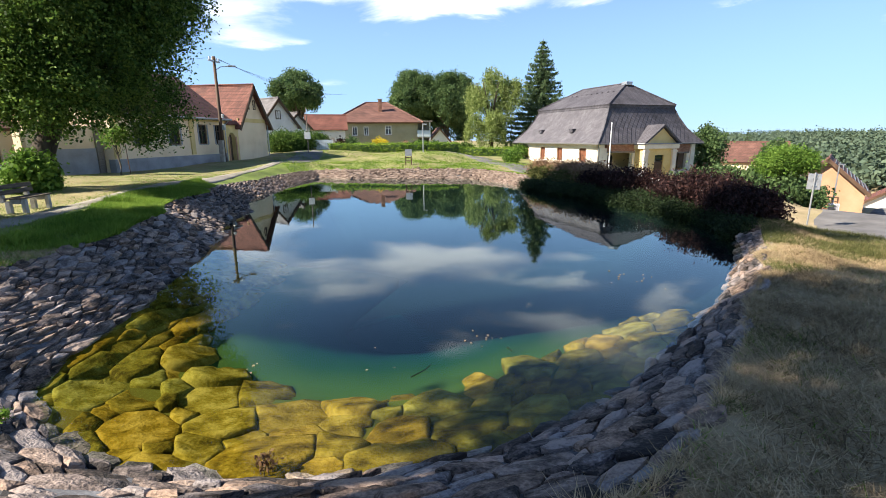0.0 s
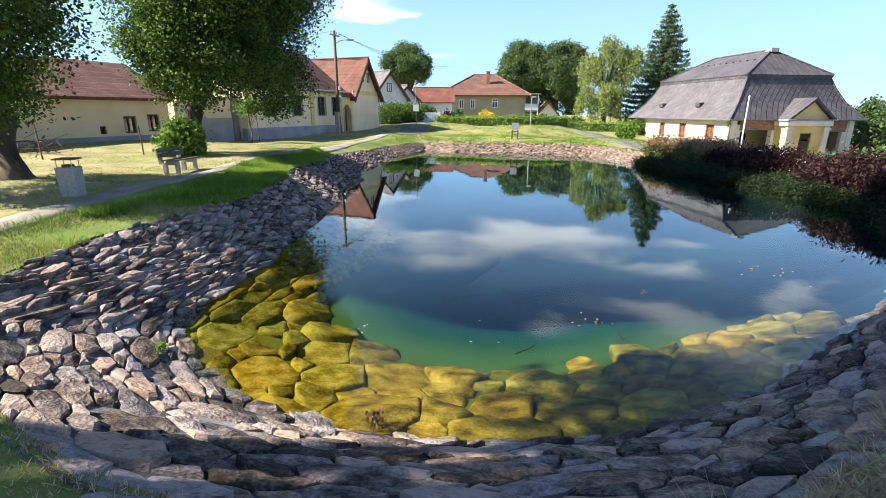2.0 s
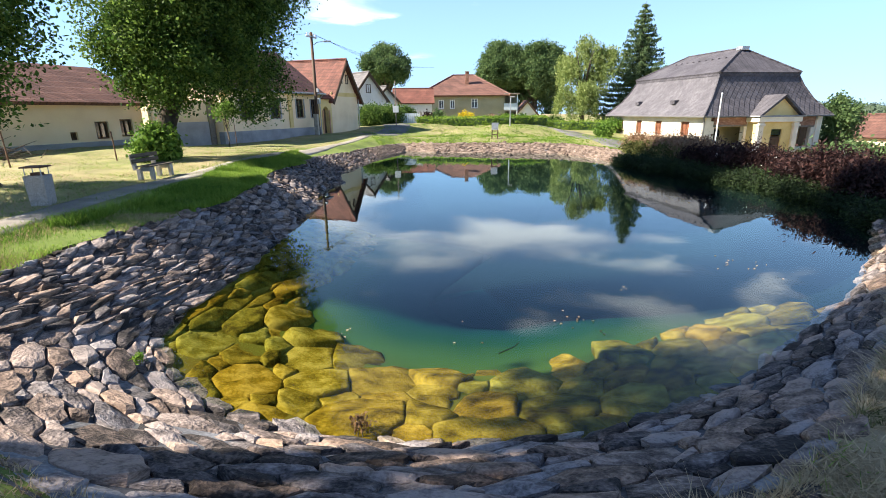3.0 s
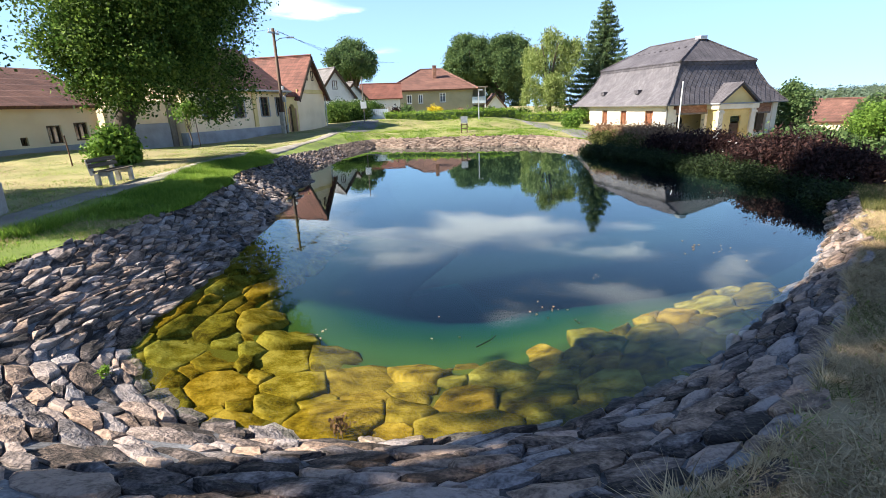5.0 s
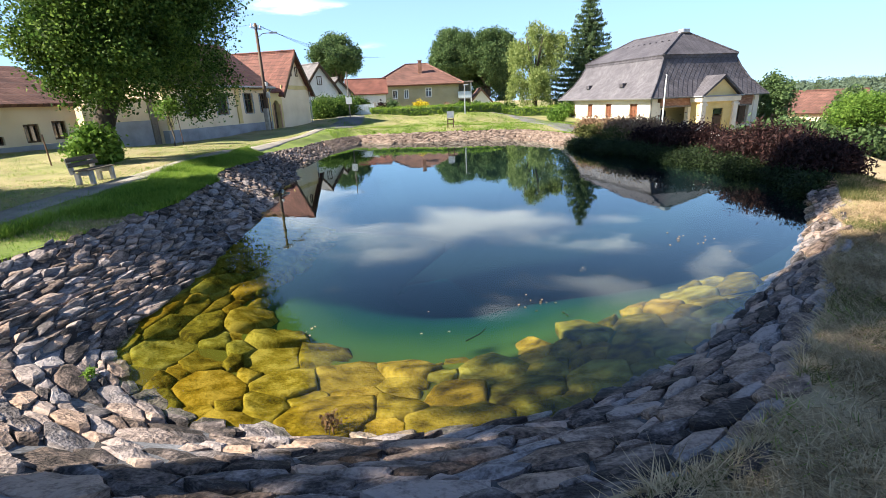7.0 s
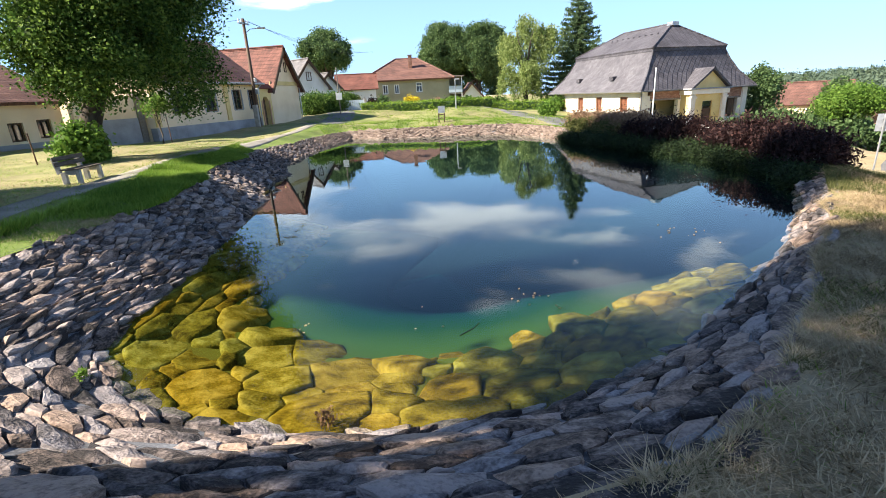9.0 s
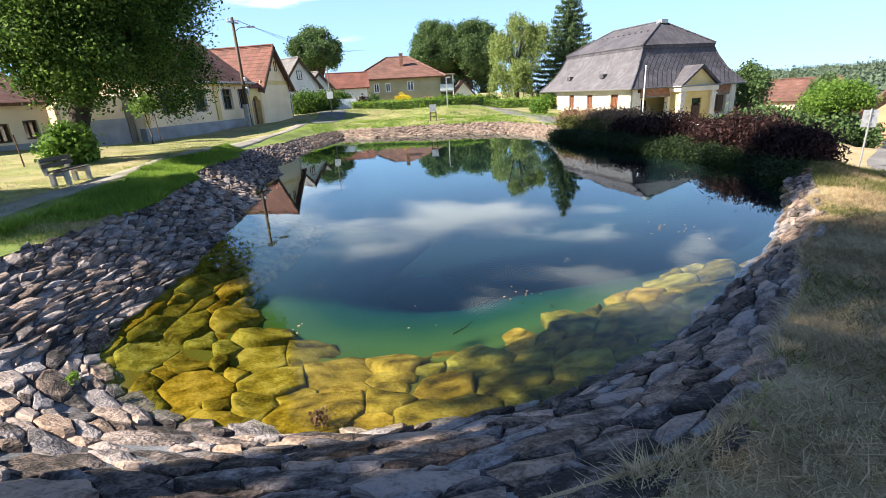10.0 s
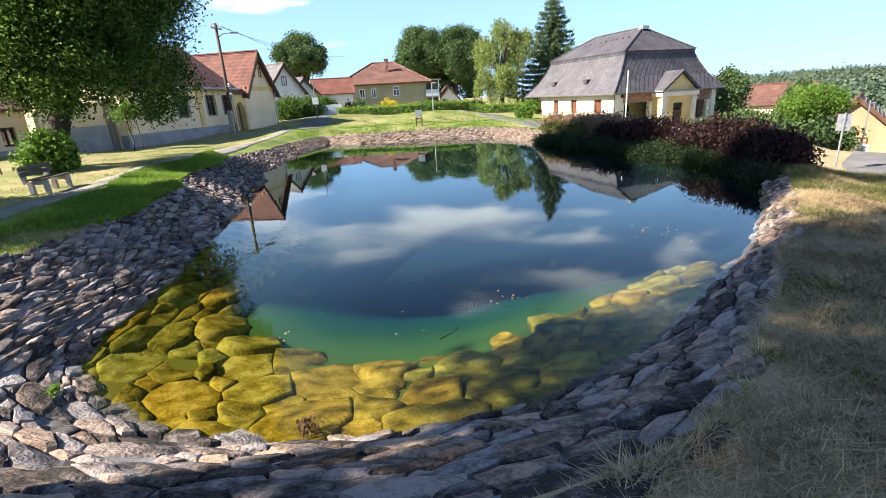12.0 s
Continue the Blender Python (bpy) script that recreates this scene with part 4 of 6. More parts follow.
def yellow_farmhouse():
    """Long street front at x = -21 with its roof ridge along the street."""
    y0, y1, zb, e = 22.5, 32.6, 0.0, 4.08
    h = thing("yellow_house", turn(-21, y0, 0, 90), "long yellow farmhouse with grey plinth and weathered brown tiles", "house")
    n_ = y1 - y0                                  # local x along the street, -y towards the pond
    spans = [(1.55, 2.6), (4.3, 5.3), (7.15, 8.0), (8.95, 9.6)]
    holes = [(a, b, 2.25, 3.55) for a, b in spans]
    part("wall", wall_with_holes(n_, 1.55, e, holes, 0.4, pose(0, 0, 0)), PLASTER_CREAM, h, "cream-yellow plaster")
    part("plinth", boxed(-0.02, n_ + 0.02, -0.05, 0.35, zb, 1.548, 0.01), PLASTER_GREY, h, "grey plinth band")
    part("wall", boxed(0, n_, 6.6, 7.0, zb, e), PLASTER_CREAM, h)
    part("wall", boxed(-0.003, 0.4, 0.41, 6.59, zb, e), PLASTER_CREAM, h)
    part("wall", boxed(n_ - 0.4, n_, 0.41, 6.59, zb, e), PLASTER_CREAM, h)
    for x in (0.0, 6.2, n_ - 0.4):
        part("pilaster", boxed(x, x + 0.38, -0.09, -0.002, 1.6, e - 0.3, 0.01), PLASTER_YELLOW, h, "ochre pilaster strip")
    part("cornice", boxed(0, n_, -0.16, -0.002, e - 0.32, e - 0.02, 0.03), PLASTER_YELLOW, h, "ochre eaves cornice")
    for x0, x1, z0, z1 in holes:
        window(h, pose((x0 + x1) / 2, 0.08, z0), x1 - x0, z1 - z0, WOOD_DARK, label="dark brown casement window")
        for s in (x0 - 0.13, x1 + 0.01):
            part("reveal", boxed(s, s + 0.12, -0.03, -0.002, z0, z1, 0.008), PLASTER_GREY, h)
    r = 7.0
    part("roof", slabbed([(-0.3, -0.45, e - 0.12), (n_ + 0.2, -0.45, e - 0.12), (n_ + 0.2, 3.5, r), (-0.3, 3.5, r)], 0.16), BROWN_TILE, h)
    part("roof", slabbed([(-0.3, 7.45, e - 0.12), (n_ + 0.2, 7.45, e - 0.12), (n_ + 0.2, 3.5, r), (-0.3, 3.5, r)], 0.16), BROWN_TILE, h)
    for x in (0.0, n_ - 0.3):
        bm = bmesh.new()
        f = poly(bm, [(x, 0, e), (x, 7, e), (x, 3.5, r - 0.15)])
        q = bmesh.ops.extrude_face_region(bm, geom=[f])
        bmesh.ops.translate(bm, vec=(0.3, 0, 0), verts=[k for k in q["geom"] if isinstance(k, bmesh.types.BMVert)])
        bmesh.ops.recalc_face_normals(bm, faces=bm.faces[:])
        part("gable", bm, PLASTER_CREAM, h)
    part("gutter", tubed([(-0.3, -0.5, e - 0.16), (n_ + 0.2, -0.5, e - 0.16)], [0.07, 0.07]), STEEL, h)
    part("downpipe", tubed([(n_ - 0.1, -0.45, e - 0.2), (n_ - 0.1, -0.1, e - 0.5), (n_ - 0.1, -0.1, 0.9)], [0.05] * 3), STEEL, h)

    # arched gate between the two fronts
    g = thing("arched_gate", turn(-21, y1, 0, 90), "ochre arched yard gate with a tiled coping", "gate")
    a0, a1, top = 0.45, 1.25, 3.05
    bm = bmesh.new()
    pts = [(0, 0.3), (a0, 0.3), (a0, top - 0.4)] + [((a0 + a1) / 2 - 0.4 * math.cos(t), top - 0.4 + 0.4 * math.sin(t)) for t in np.linspace(0.25, math.pi - 0.25, 8)] + [(a1, top - 0.4), (a1, 0.3), (1.7, 0.3), (1.7, 3.65), (0, 3.65)]
    f = poly(bm, [(x, 0, z) for x, z in pts])
    q = bmesh.ops.extrude_face_region(bm, geom=[f])
    bmesh.ops.translate(bm, vec=(0, 0.45, 0), verts=[k for k in q["geom"] if isinstance(k, bmesh.types.BMVert)])
    bmesh.ops.recalc_face_normals(bm, faces=bm.faces[:])
    part("gate_wall", bm, PLASTER_YELLOW, g)
    part("gate_leaf", boxed(a0, a1, 0.30, 0.36, 0.4, top - 0.1), WOOD_DARK, g, "dark wooden gate leaf")
    part("coping", slabbed([(0.02, -0.22, 3.66), (1.68, -0.22, 3.66), (1.68, 0.25, 3.9), (0.02, 0.25, 3.9)], 0.1), RED_TILE, g)
    part("trim", boxed(a0 - 0.16, a0 - 0.002, -0.05, -0.002, 0.6, top - 0.3, 0.01), PLASTER_ORANGE, g)
    part("trim", boxed(a1 + 0.002, a1 + 0.16, -0.05, -0.002, 0.6, top - 0.3, 0.01), PLASTER_ORANGE, g)

    # gabled neighbour
    n2 = gable_house("gabled_house", turn(-21, 34.3, 0, 90), 4.3, 9.0, 0.2, 3.9, 6.75, PLASTER_CREAM, RED_TILE, "yellow gabled house with a steep red tiled roof", 0.4)
    part("string_course", boxed(0.0, 4.3, -0.08, -0.002, 3.85, 4.15, 0.02), PLASTER_YELLOW, n2, "ochre string course")
    for x in (1.55, 2.45):
        window(n2, pose(x + 0.17, -0.025, 4.85), 0.34, 0.75, WOOD_DARK, bars=0, sill=False, label="narrow attic window")
    part("downpipe", tubed([(4.32, -0.1, 3.7), (4.32, -0.1, 0.9)], [0.05] * 2), STEEL, n2)

    # low wing and yard wall towards the lime trees
    w = thing("low_wing", turn(-22.3, 8.0, 0, 90), "low cream farm wing with grey plinth and brown tiles", "house")
    ln = 10.5
    wh = [(8.02, 8.66, 1.5, 2.28), (9.25, 9.9, 1.55, 2.36), (6.86, 7.16, 1.5, 1.85)]
    part("wall", wall_with_holes(ln, 1.4, 3.2, wh, 0.4, pose(0, 0, 0)), PLASTER_CREAM, w)
    part("plinth", boxed(-0.02, ln + 0.02, -0.05, 0.35, 0.2, 1.398, 0.01), PLASTER_GREY, w)
    part("wall", boxed(0, ln, 5.6, 6.0, 0.2, 3.2), PLASTER_CREAM, w)
    part("wall", boxed(ln - 0.4, ln, 0.41, 5.59, 0.2, 3.2), PLASTER_CREAM, w)
    part("wall", boxed(0, 0.4, 0.41, 5.59, 0.2, 3.2), PLASTER_CREAM, w)
    for x0, x1, z0, z1 in wh:
        window(w, pose((x0 + x1) / 2, 0.12, z0), x1 - x0, z1 - z0, WOOD_DARK, label="small dark window")
    part("roof", slabbed([(-0.3, -0.4, 3.12), (ln + 0.3, -0.4, 3.12), (ln + 0.3, 3.0, 4.9), (-0.3, 3.0, 4.9)], 0.15), BROWN_TILE, w)
    part("roof", slabbed([(-0.3, 6.4, 3.12), (ln + 0.3, 6.4, 3.12), (ln + 0.3, 3.0, 4.9), (-0.3, 3.0, 4.9)], 0.15), BROWN_TILE, w)
    y = thing("yard_wall", turn(-21.6, 18.5, 0, 90), "yard wall, grey below and cream above", "wall")
    part("lower_wall", boxed(0, 4.0, 0, 0.35, 0.2, 2.15, 0.02), PLASTER_GREY, y)
    part("upper_wall", boxed(0, 4.0, 0.04, 0.31, 2.151, 3.3, 0.02), PLASTER_CREAM, y)
    part("gate_post", boxed(3.55, 3.95, -0.08, 0.40, 0.2, 3.45, 0.03), WOOD_GREY, y, "weathered brown gate post")


def hip_house():
    a = math.degrees(math.atan2(2.4, 8.2))
    h = thing("hip_roofed_house", turn(-27.1, 70.2, -1.17, a), "olive-grey rendered house under a brown-red hipped roof", "house")
    h.scale = (1.45, 1.45, 1.45)
    W, L, zb, e = 8.7, 8.0, 0.8, 4.25
    holes = [(1.75, 2.3, 2.85, 3.75), (2.95, 3.45, 2.85, 3.75), (5.2, 5.85, 2.9, 3.85)]
    part("wall", wall_with_holes(W, zb, e, holes, 0.4, pose(0, 0, 0)), PLASTER_OLIVE, h)
    part("wall", boxed(0, 0.4, 0.41, L, zb, e), PLASTER_OLIVE, h)
    part("wall", boxed(W - 0.4, W, 0.41, L, zb, e), PLASTER_OLIVE, h)
    part("wall", boxed(0.41, W - 0.41, L - 0.4, L, zb, e), PLASTER_OLIVE, h)
    for x0, x1, z0, z1 in holes:
        window(h, pose((x0 + x1) / 2, 0.05, z0), x1 - x0, z1 - z0, PAINT_WHITE, label="white framed window")
    part("cellar_window", boxed(3.2, 3.6, -0.02, 0.02, 1.55, 1.8, 0.01), DARK_IN, h)
    c = [(-0.5, -0.5, e - 0.05), (W + 0.5, -0.5, e - 0.05), (W + 0.5, L + 0.5, e - 0.05), (-0.5, L + 0.5, e - 0.05)]
    r0, r1 = (3.2, L / 2, 6.45), (W - 3.2, L / 2, 6.45)
    for pts in ([c[0], c[1], r1, r0], [c[1], c[2], r1], [c[2], c[3], r0, r1], [c[3], c[0], r0]):
        part("roof", slabbed(pts, 0.16), BROWN_TILE, h)
    for p, q in ((c[0], r0), (c[1], r1), (r0, r1)):
        part("ridge_tile", tubed([p, q], [0.1, 0.1], 6), BROWN_TILE, h)
    ch = part("chimney", boxed(4.55, 4.95, 1.8, 2.2, 5.0, 6.62, 0.02), BRICK_WALL, h, "slim brick chimney")
    part("chimney_pot", boxed(4.5, 5.0, 1.75, 2.25, 6.622, 6.70, 0.01), CONCRETE, ch)
    # balcony wing
    part("balcony", boxed(W + 0.02, W + 1.3, -0.2, 2.0, 2.55, 2.7, 0.02), CONCRETE, h)
    part("balcony_panel", boxed(W - 0.1, W + 1.3, -0.26, -0.2, 2.7, 3.35, 0.01), PAINT_BLUE, h, "pale blue balcony front")
    part("balcony_post", boxed(W + 1.2, W + 1.3, -0.24, -0.14, 0.8, e, 0.01), PAINT_WHITE, h)
    part("balcony_back", boxed(W + 0.02, W + 1.35, 2.0, 2.3, 0.8, e, 0.01), PLASTER_OLIVE, h)
    part("balcony_roof", boxed(W - 0.1, W + 1.5, -0.4, 2.4, e - 0.02, e + 0.1, 0.02), WOOD_GREY, h)
    w = gable_house("white_annexe", turn(-13.3, 74.2, -0.72, 15), 3.2, 6, 0.8, 3.0, 4.8, PLASTER_WHITE, BROWN_TILE, "white annexe with a brown pitched roof", 0.25)
    return w


villa()
yellow_farmhouse()
hip_house()
g1 = gable_house("grey_roofed_house", turn(-26.3, 46.9, 0, 60), 4.6, 8, 0.8, 4.1, 6.8, PLASTER_WHITE, GREY_TILE, "white gabled house with a grey roof", 0.35)
window(g1, pose(2.3, -0.025, 4.6), 0.6, 0.9, WOOD_DARK, sill=False, label="attic window")
g2 = gable_house("small_grey_house", turn(-26.0, 51.8, 0, 60), 3.4, 7, 0.8, 4.0, 5.5, PLASTER_WHITE, GREY_TILE, "smaller white house with a grey tiled roof", 0.3)
g3 = gable_house("red_roofed_house", turn(-28.4, 63.6, 0, -68), 5.2, 4.8, 0.8, 3.9, 5.6, PLASTER_WHITE, RED_TILE, "white house with a red roof", 0.35)
window(g3, pose(2.0, -0.025, 2.2), 0.8, 1.1, WOOD_DARK, sill=False, label="dark window")

# houses down the road
o1 = gable_house("orange_house", turn(21.9, 42.2, 0, -31), 5.0, 7.0, -5.4, -1.35, 0.95, PLASTER_ORANGE, BROWN_TILE, "orange rendered house with a brown tiled roof", 0.35)
window(o1, pose(1.2, -0.025, -3.1), 0.8, 1.1, WOOD_DARK, label="dark window")
window(o1, pose(3.1, -0.025, -3.1), 0.8, 1.1, WOOD_DARK, label="dark window")
for k in range(9):
    part("snow_rail", tubed([(5.1 - k * 0.27, 0.0, -1.42 + k * 0.248), (5.1 - k * 0.27, 6.9, -1.42 + k * 0.248)], [0.035, 0.035], 5), STEEL, o1)
o2 = gable_house("barn", turn(22.4, 60.2, 0, -113), 6.0, 7.2, -4.0, 0.2, 2.0, PLASTER_CREAM, BROWN_TILE, "low barn with a long faded red roof", 0.3)
o3 = gable_house("white_cottage", turn(37.5, 58.4, 0, -35), 5.0, 6.0, -8.5, -5.0, -3.2, PLASTER_WHITE, RED_TILE, "white cottage with a red roof at the roadside", 0.3)
window(o3, pose(1.6, -0.025, -6.4), 0.8, 1.0, WOOD_DARK, label="dark window")

# ---- trees, shrubs and grass ----
def leaf_quads(centres, per, spread, size, seed, long=1.5, flat=(1, 1, 1), hang=0.0):
    """Leaves scattered round centres: small diamonds, each turned its own way."""
    g = np.random.default_rng(seed)
    c = np.repeat(np.asarray(centres, float), per, axis=0)
    k = len(c)
    c = c + g.normal(size=(k, 3)) * spread * np.array(flat)
    a = g.normal(size=(k, 3))
    if hang != 0:
        a = a * (1 - hang) + np.array([0, 0, -1]) * hang * 2
    a /= np.linalg.norm(a, axis=1, keepdims=True)
    b = np.cross(a, g.normal(size=(k, 3)))
    b /= np.linalg.norm(b, axis=1, keepdims=True) + 1e-9
    s = size * g.uniform(0.6, 1.35, size=(k, 1))
    u, w = a * s * long * 0.5, b * s * 0.5
    nrm = np.cross(a, b) * s * 0.12
    return np.stack([c - u, c + w + nrm, c + u, c - w + nrm], 1).reshape(-1, 3)


def crown_centres(n, centre, radii, seed, hollow=0.45, lumps=9, blunt=1.0):
    """Clump centres in a crown: rounded boughs spread over an egg, each leafy on its outside, with gaps between."""
    g = np.random.default_rng(seed)
    d = g.normal(size=(lumps * 3, 3))
    d /= np.linalg.norm(d, axis=1, keepdims=True)
    d = d[d[:, 2] > -0.8][:lumps]
    d[:, 2] = np.sign(d[:, 2]) * np.abs(d[:, 2]) ** blunt
    size = (2.3 / math.sqrt(len(d))) * g.uniform(0.75, 1.25, len(d))
    mid = d * np.maximum(g.uniform(0.78, 1.06, len(d)) - 0.9 * size, 0.05)[:, None]
    pick = g.integers(0, len(d), n)
    e = g.normal(size=(n, 3)) + d[pick] * 0.5
    e /= np.linalg.norm(e, axis=1, keepdims=True)
    r = hollow + (1 - hollow) * g.uniform(size=n) ** 0.5
    return np.asarray(centre) + (mid[pick] + e * (r * size[pick])[:, None]) * np.asarray(radii)


def broadleaf(name, x, y, trunk_r, fork, centre_z, radii, clumps, per, spread, size, mat_, label, seed, limbs=7, lean=(0, 0), group="", blunt=1.0, lumps=16):
    z0 = float(ground_z(x, y)) - 0.06
    t = thing(name, pose(x, y, z0), label, "tree", group)
    g = random.Random(seed)
    top = centre_z - z0
    bm = bmesh.new()
    tube(bm, [(0, 0, -0.15), (0.02, 0, 0.12), (0.05, 0.02, fork * 0.5), (lean[0] * 0.3, lean[1] * 0.3, fork), (lean[0] * 0.7, lean[1] * 0.7, (fork + top) / 2), (lean[0], lean[1], top + radii[2] * 0.45)],
         [trunk_r * 1.7, trunk_r * 1.15, trunk_r, trunk_r * 0.92, trunk_r * 0.6, trunk_r * 0.12], 12)
    part("trunk", bm, BARK, t, smooth=True)
    for i in range(limbs):
        a = 2 * math.pi * (i + g.random() * 0.6) / limbs
        h0 = fork * (0.9 + 0.5 * g.random())
        rr = 0.55 + 0.3 * g.random()
        end = Vector((lean[0] + math.cos(a) * radii[0] * rr, lean[1] + math.sin(a) * radii[1] * rr, top + radii[2] * (-0.35 + 0.9 * g.random())))
        s = Vector((lean[0] * 0.4, lean[1] * 0.4, h0))
        mid = s.lerp(end, 0.5) + Vector((0, 0, -0.25 + 0.4 * g.random()))
        part("limb", tubed([s, mid, end], [trunk_r * 0.42, trunk_r * 0.25, 0.02], 7), BARK, t, smooth=True)
    cs = crown_centres(clumps, (lean[0], lean[1], top), radii, seed, 0.5, lumps, blunt)
    if blunt < 1:
        # the low skirt of hanging twigs
        cs = np.concatenate([cs, crown_centres(clumps // 3, (lean[0], lean[1], fork + (1.9 if fork < 2.5 else 1.0)), (radii[0] * 0.86, radii[1] * 0.95, 2.9), seed + 9, 0.45, 26, 0.8)])
    part("crown", quads("crown", leaf_quads(cs, per, spread, size, seed + 1), mat_), mat_, t)
    return t


broadleaf("lime_tree", -15.2, 13.4, 0.33, 2.3, 10.8, (3.7, 4.1, 9.2), 1700, 135, 0.25, 0.070, GREEN_LEAF, "large dark-leaved lime tree beside the bench", 11, 9, (1.05, 1.35), "lime trees along the path", 0.72, 75)
broadleaf("lime_tree", -13.3, 6.6, 0.36, 2.6, 12.0, (2.6, 3.3, 9.6), 1300, 120, 0.24, 0.064, GREEN_LEAF, "large lime tree behind the litter bin", 23, 9, (0.0, -1.2), "lime trees along the path", 0.72, 60)
# Out of view: added here, crown sized to cast the near bank's shade.
broadleaf("lime_tree", -11.3, -3.2, 0.36, 4.8, 14.3, (3.2, 3.9, 6.0), 225, 80, 0.36, 0.17, GREEN_LEAF, "unseen lime tree, added to shade the near bank", 37, 8, group="lime trees along the path", lumps=48)
broadleaf("far_broad_tree", -58.3, 125.0, 0.8, 4.0, 14.7, (7.0, 7.0, 5.6), 420, 130, 0.6, 0.30, OAK_LEAF, "tall broad tree behind the roofs", 51, lumps=26)
broadleaf("oak_tree", -27.8, 131.0, 0.8, 3.0, 12.5, (6.6, 6.6, 7.2), 460, 125, 0.6, 0.30, OAK_LEAF, "big dark oak tree behind the houses", 52, lumps=24)
broadleaf("oak_tree", -19.1, 133.0, 0.9, 3.0, 10.0, (8.8, 8.8, 9.8), 700, 125, 0.6, 0.30, OAK_LEAF, "big dark oak tree behind the houses", 53, lumps=34)
broadleaf("young_tree", 15.9, 42.2, 0.10, 0.7, 1.2, (1.05, 1.05, 2.2), 110, 70, 0.26, 0.13, OAK_LEAF, "young light-green tree beside the villa", 54, 6)
broadleaf("globe_tree", 18.3, 35.6, 0.14, 1.4, 0.75, (1.75, 1.75, 1.15), 220, 90, 0.2, 0.085, BRIGHT_LEAF, "bright green globe-headed tree by the road", 55, 6)
broadleaf("road_tree", 22.5, 46.0, 0.14, 0.8, 0.6, (1.2, 1.2, 1.5), 60, 60, 0.26, 0.16, OAK_LEAF, "small dark green tree behind the globe tree", 56, 5)


def willow(x, y, height, spread_r, label, seed):
    z0 = float(ground_z(x, y)) - 0.05
    t = thing("willow_tree", pose(x, y, z0), label, "tree")
    part("trunk", tubed([(0, 0, -0.1), (0.1, 0, 1.5), (0, 0.1, 3.0), (0.1, 0, height * 0.7)], [0.4, 0.32, 0.26, 0.06], 10), BARK, t, smooth=True)
    g = np.random.default_rng(seed)
    cs = []
    heads = [(0, 0, 1.0), (0.8, -0.5, 0.93)] + [(spread_r * w_ * np.cos(q), spread_r * w_ * np.sin(q), g.uniform(0.42, 0.9)) for q, w_ in zip(np.linspace(0, 17.5, 15), g.uniform(0.3, 0.95, 15))]
    for hx, hy, hz in heads:
        for i in range(22):
            a, r = g.uniform(0, 2 * np.pi), 1.15 * np.sqrt(g.uniform(0.02, 1))
            topz = height * hz - 0.9 * (r / 1.15) ** 2 - g.uniform(0, 0.4)
            drop = g.uniform(0.6, 3.4)
            for j in range(int(drop / 0.22)):
                k = 1 + 0.03 * j
                cs.append((hx + r * np.cos(a) * k + g.normal() * 0.06, hy + r * np.sin(a) * k + g.normal() * 0.06, max(0.3, topz - j * 0.22)))
    part("crown", quads("crown", leaf_quads(cs, 8, 0.20, 0.12, seed, 2.2, hang=0.35), WILLOW_LEAF), WILLOW_LEAF, t)
    for i in range(6):
        a = i * 1.05
        part("limb", tubed([(0, 0.1, 2.4), (math.cos(a) * 1.0, math.sin(a) * 1.0, height * 0.62), (math.cos(a) * 1.9, math.sin(a) * 1.9, height * 0.82)], [0.16, 0.10, 0.03], 6), BARK, t, smooth=True)


def spruce(x, y, z_top, radius, label, seed, tiers=17, fine=1.0, low=0.06):
    """A cone of tiered boughs, each bough a drooping spray of needles that turns up at its tip."""
    z0 = float(ground_z(x, y)) - 0.05
    H = z_top - z0
    t = thing("spruce_tree", pose(x, y, z0), label, "tree")
    part("trunk", tubed([(0, 0, -0.1), (0, 0, H * 0.5), (0, 0, H)], [radius * 0.07, radius * 0.04, 0.015], 8), BARK, t, smooth=True)
    g = np.random.default_rng(seed)
    cs = []
    for i in range(tiers):
        f = low + (1 - low) * (i / tiers) ** 0.92
        R = radius * (1 - f) ** 0.88 * g.uniform(0.86, 1.08) + 0.08
        n_ = int(6 + 7 * (1 - f))
        for b in range(n_):
            a = 2 * np.pi * (b + g.uniform(-0.35, 0.35)) / n_ + i * 1.7
            rr = R * g.uniform(0.72, 1.1)
            for q in np.linspace(0.12, 1, max(4, int(rr / (0.14 / fine)))):
                side = g.normal() * 0.10 * rr * (1.15 - q)
                cs.append((rr * q * np.cos(a) - side * np.sin(a), rr * q * np.sin(a) + side * np.cos(a), H * f - 0.34 * rr * q + 0.26 * rr * q * q - abs(side) * 0.5 + g.normal() * 0.03))
    part("crown", quads("crown", leaf_quads(cs, 9, 0.045 * radius ** 0.5, 0.040 * radius ** 0.5, seed, 3.4, flat=(1, 1, 0.8), hang=0.3), SPRUCE_LEAF), SPRUCE_LEAF, t)


willow(-3.1, 60.9, 10.0, 3.1, "light green weeping willow at the edge of the green", 61)
spruce(3.1, 64.5, 14.6, 5.6, "tall dark spruce behind the villa", 62, 24, 1.3)
spruce(56, 128, 4.6, 3.0, "lone spruce beyond the barn", 63, 18, 0.6)


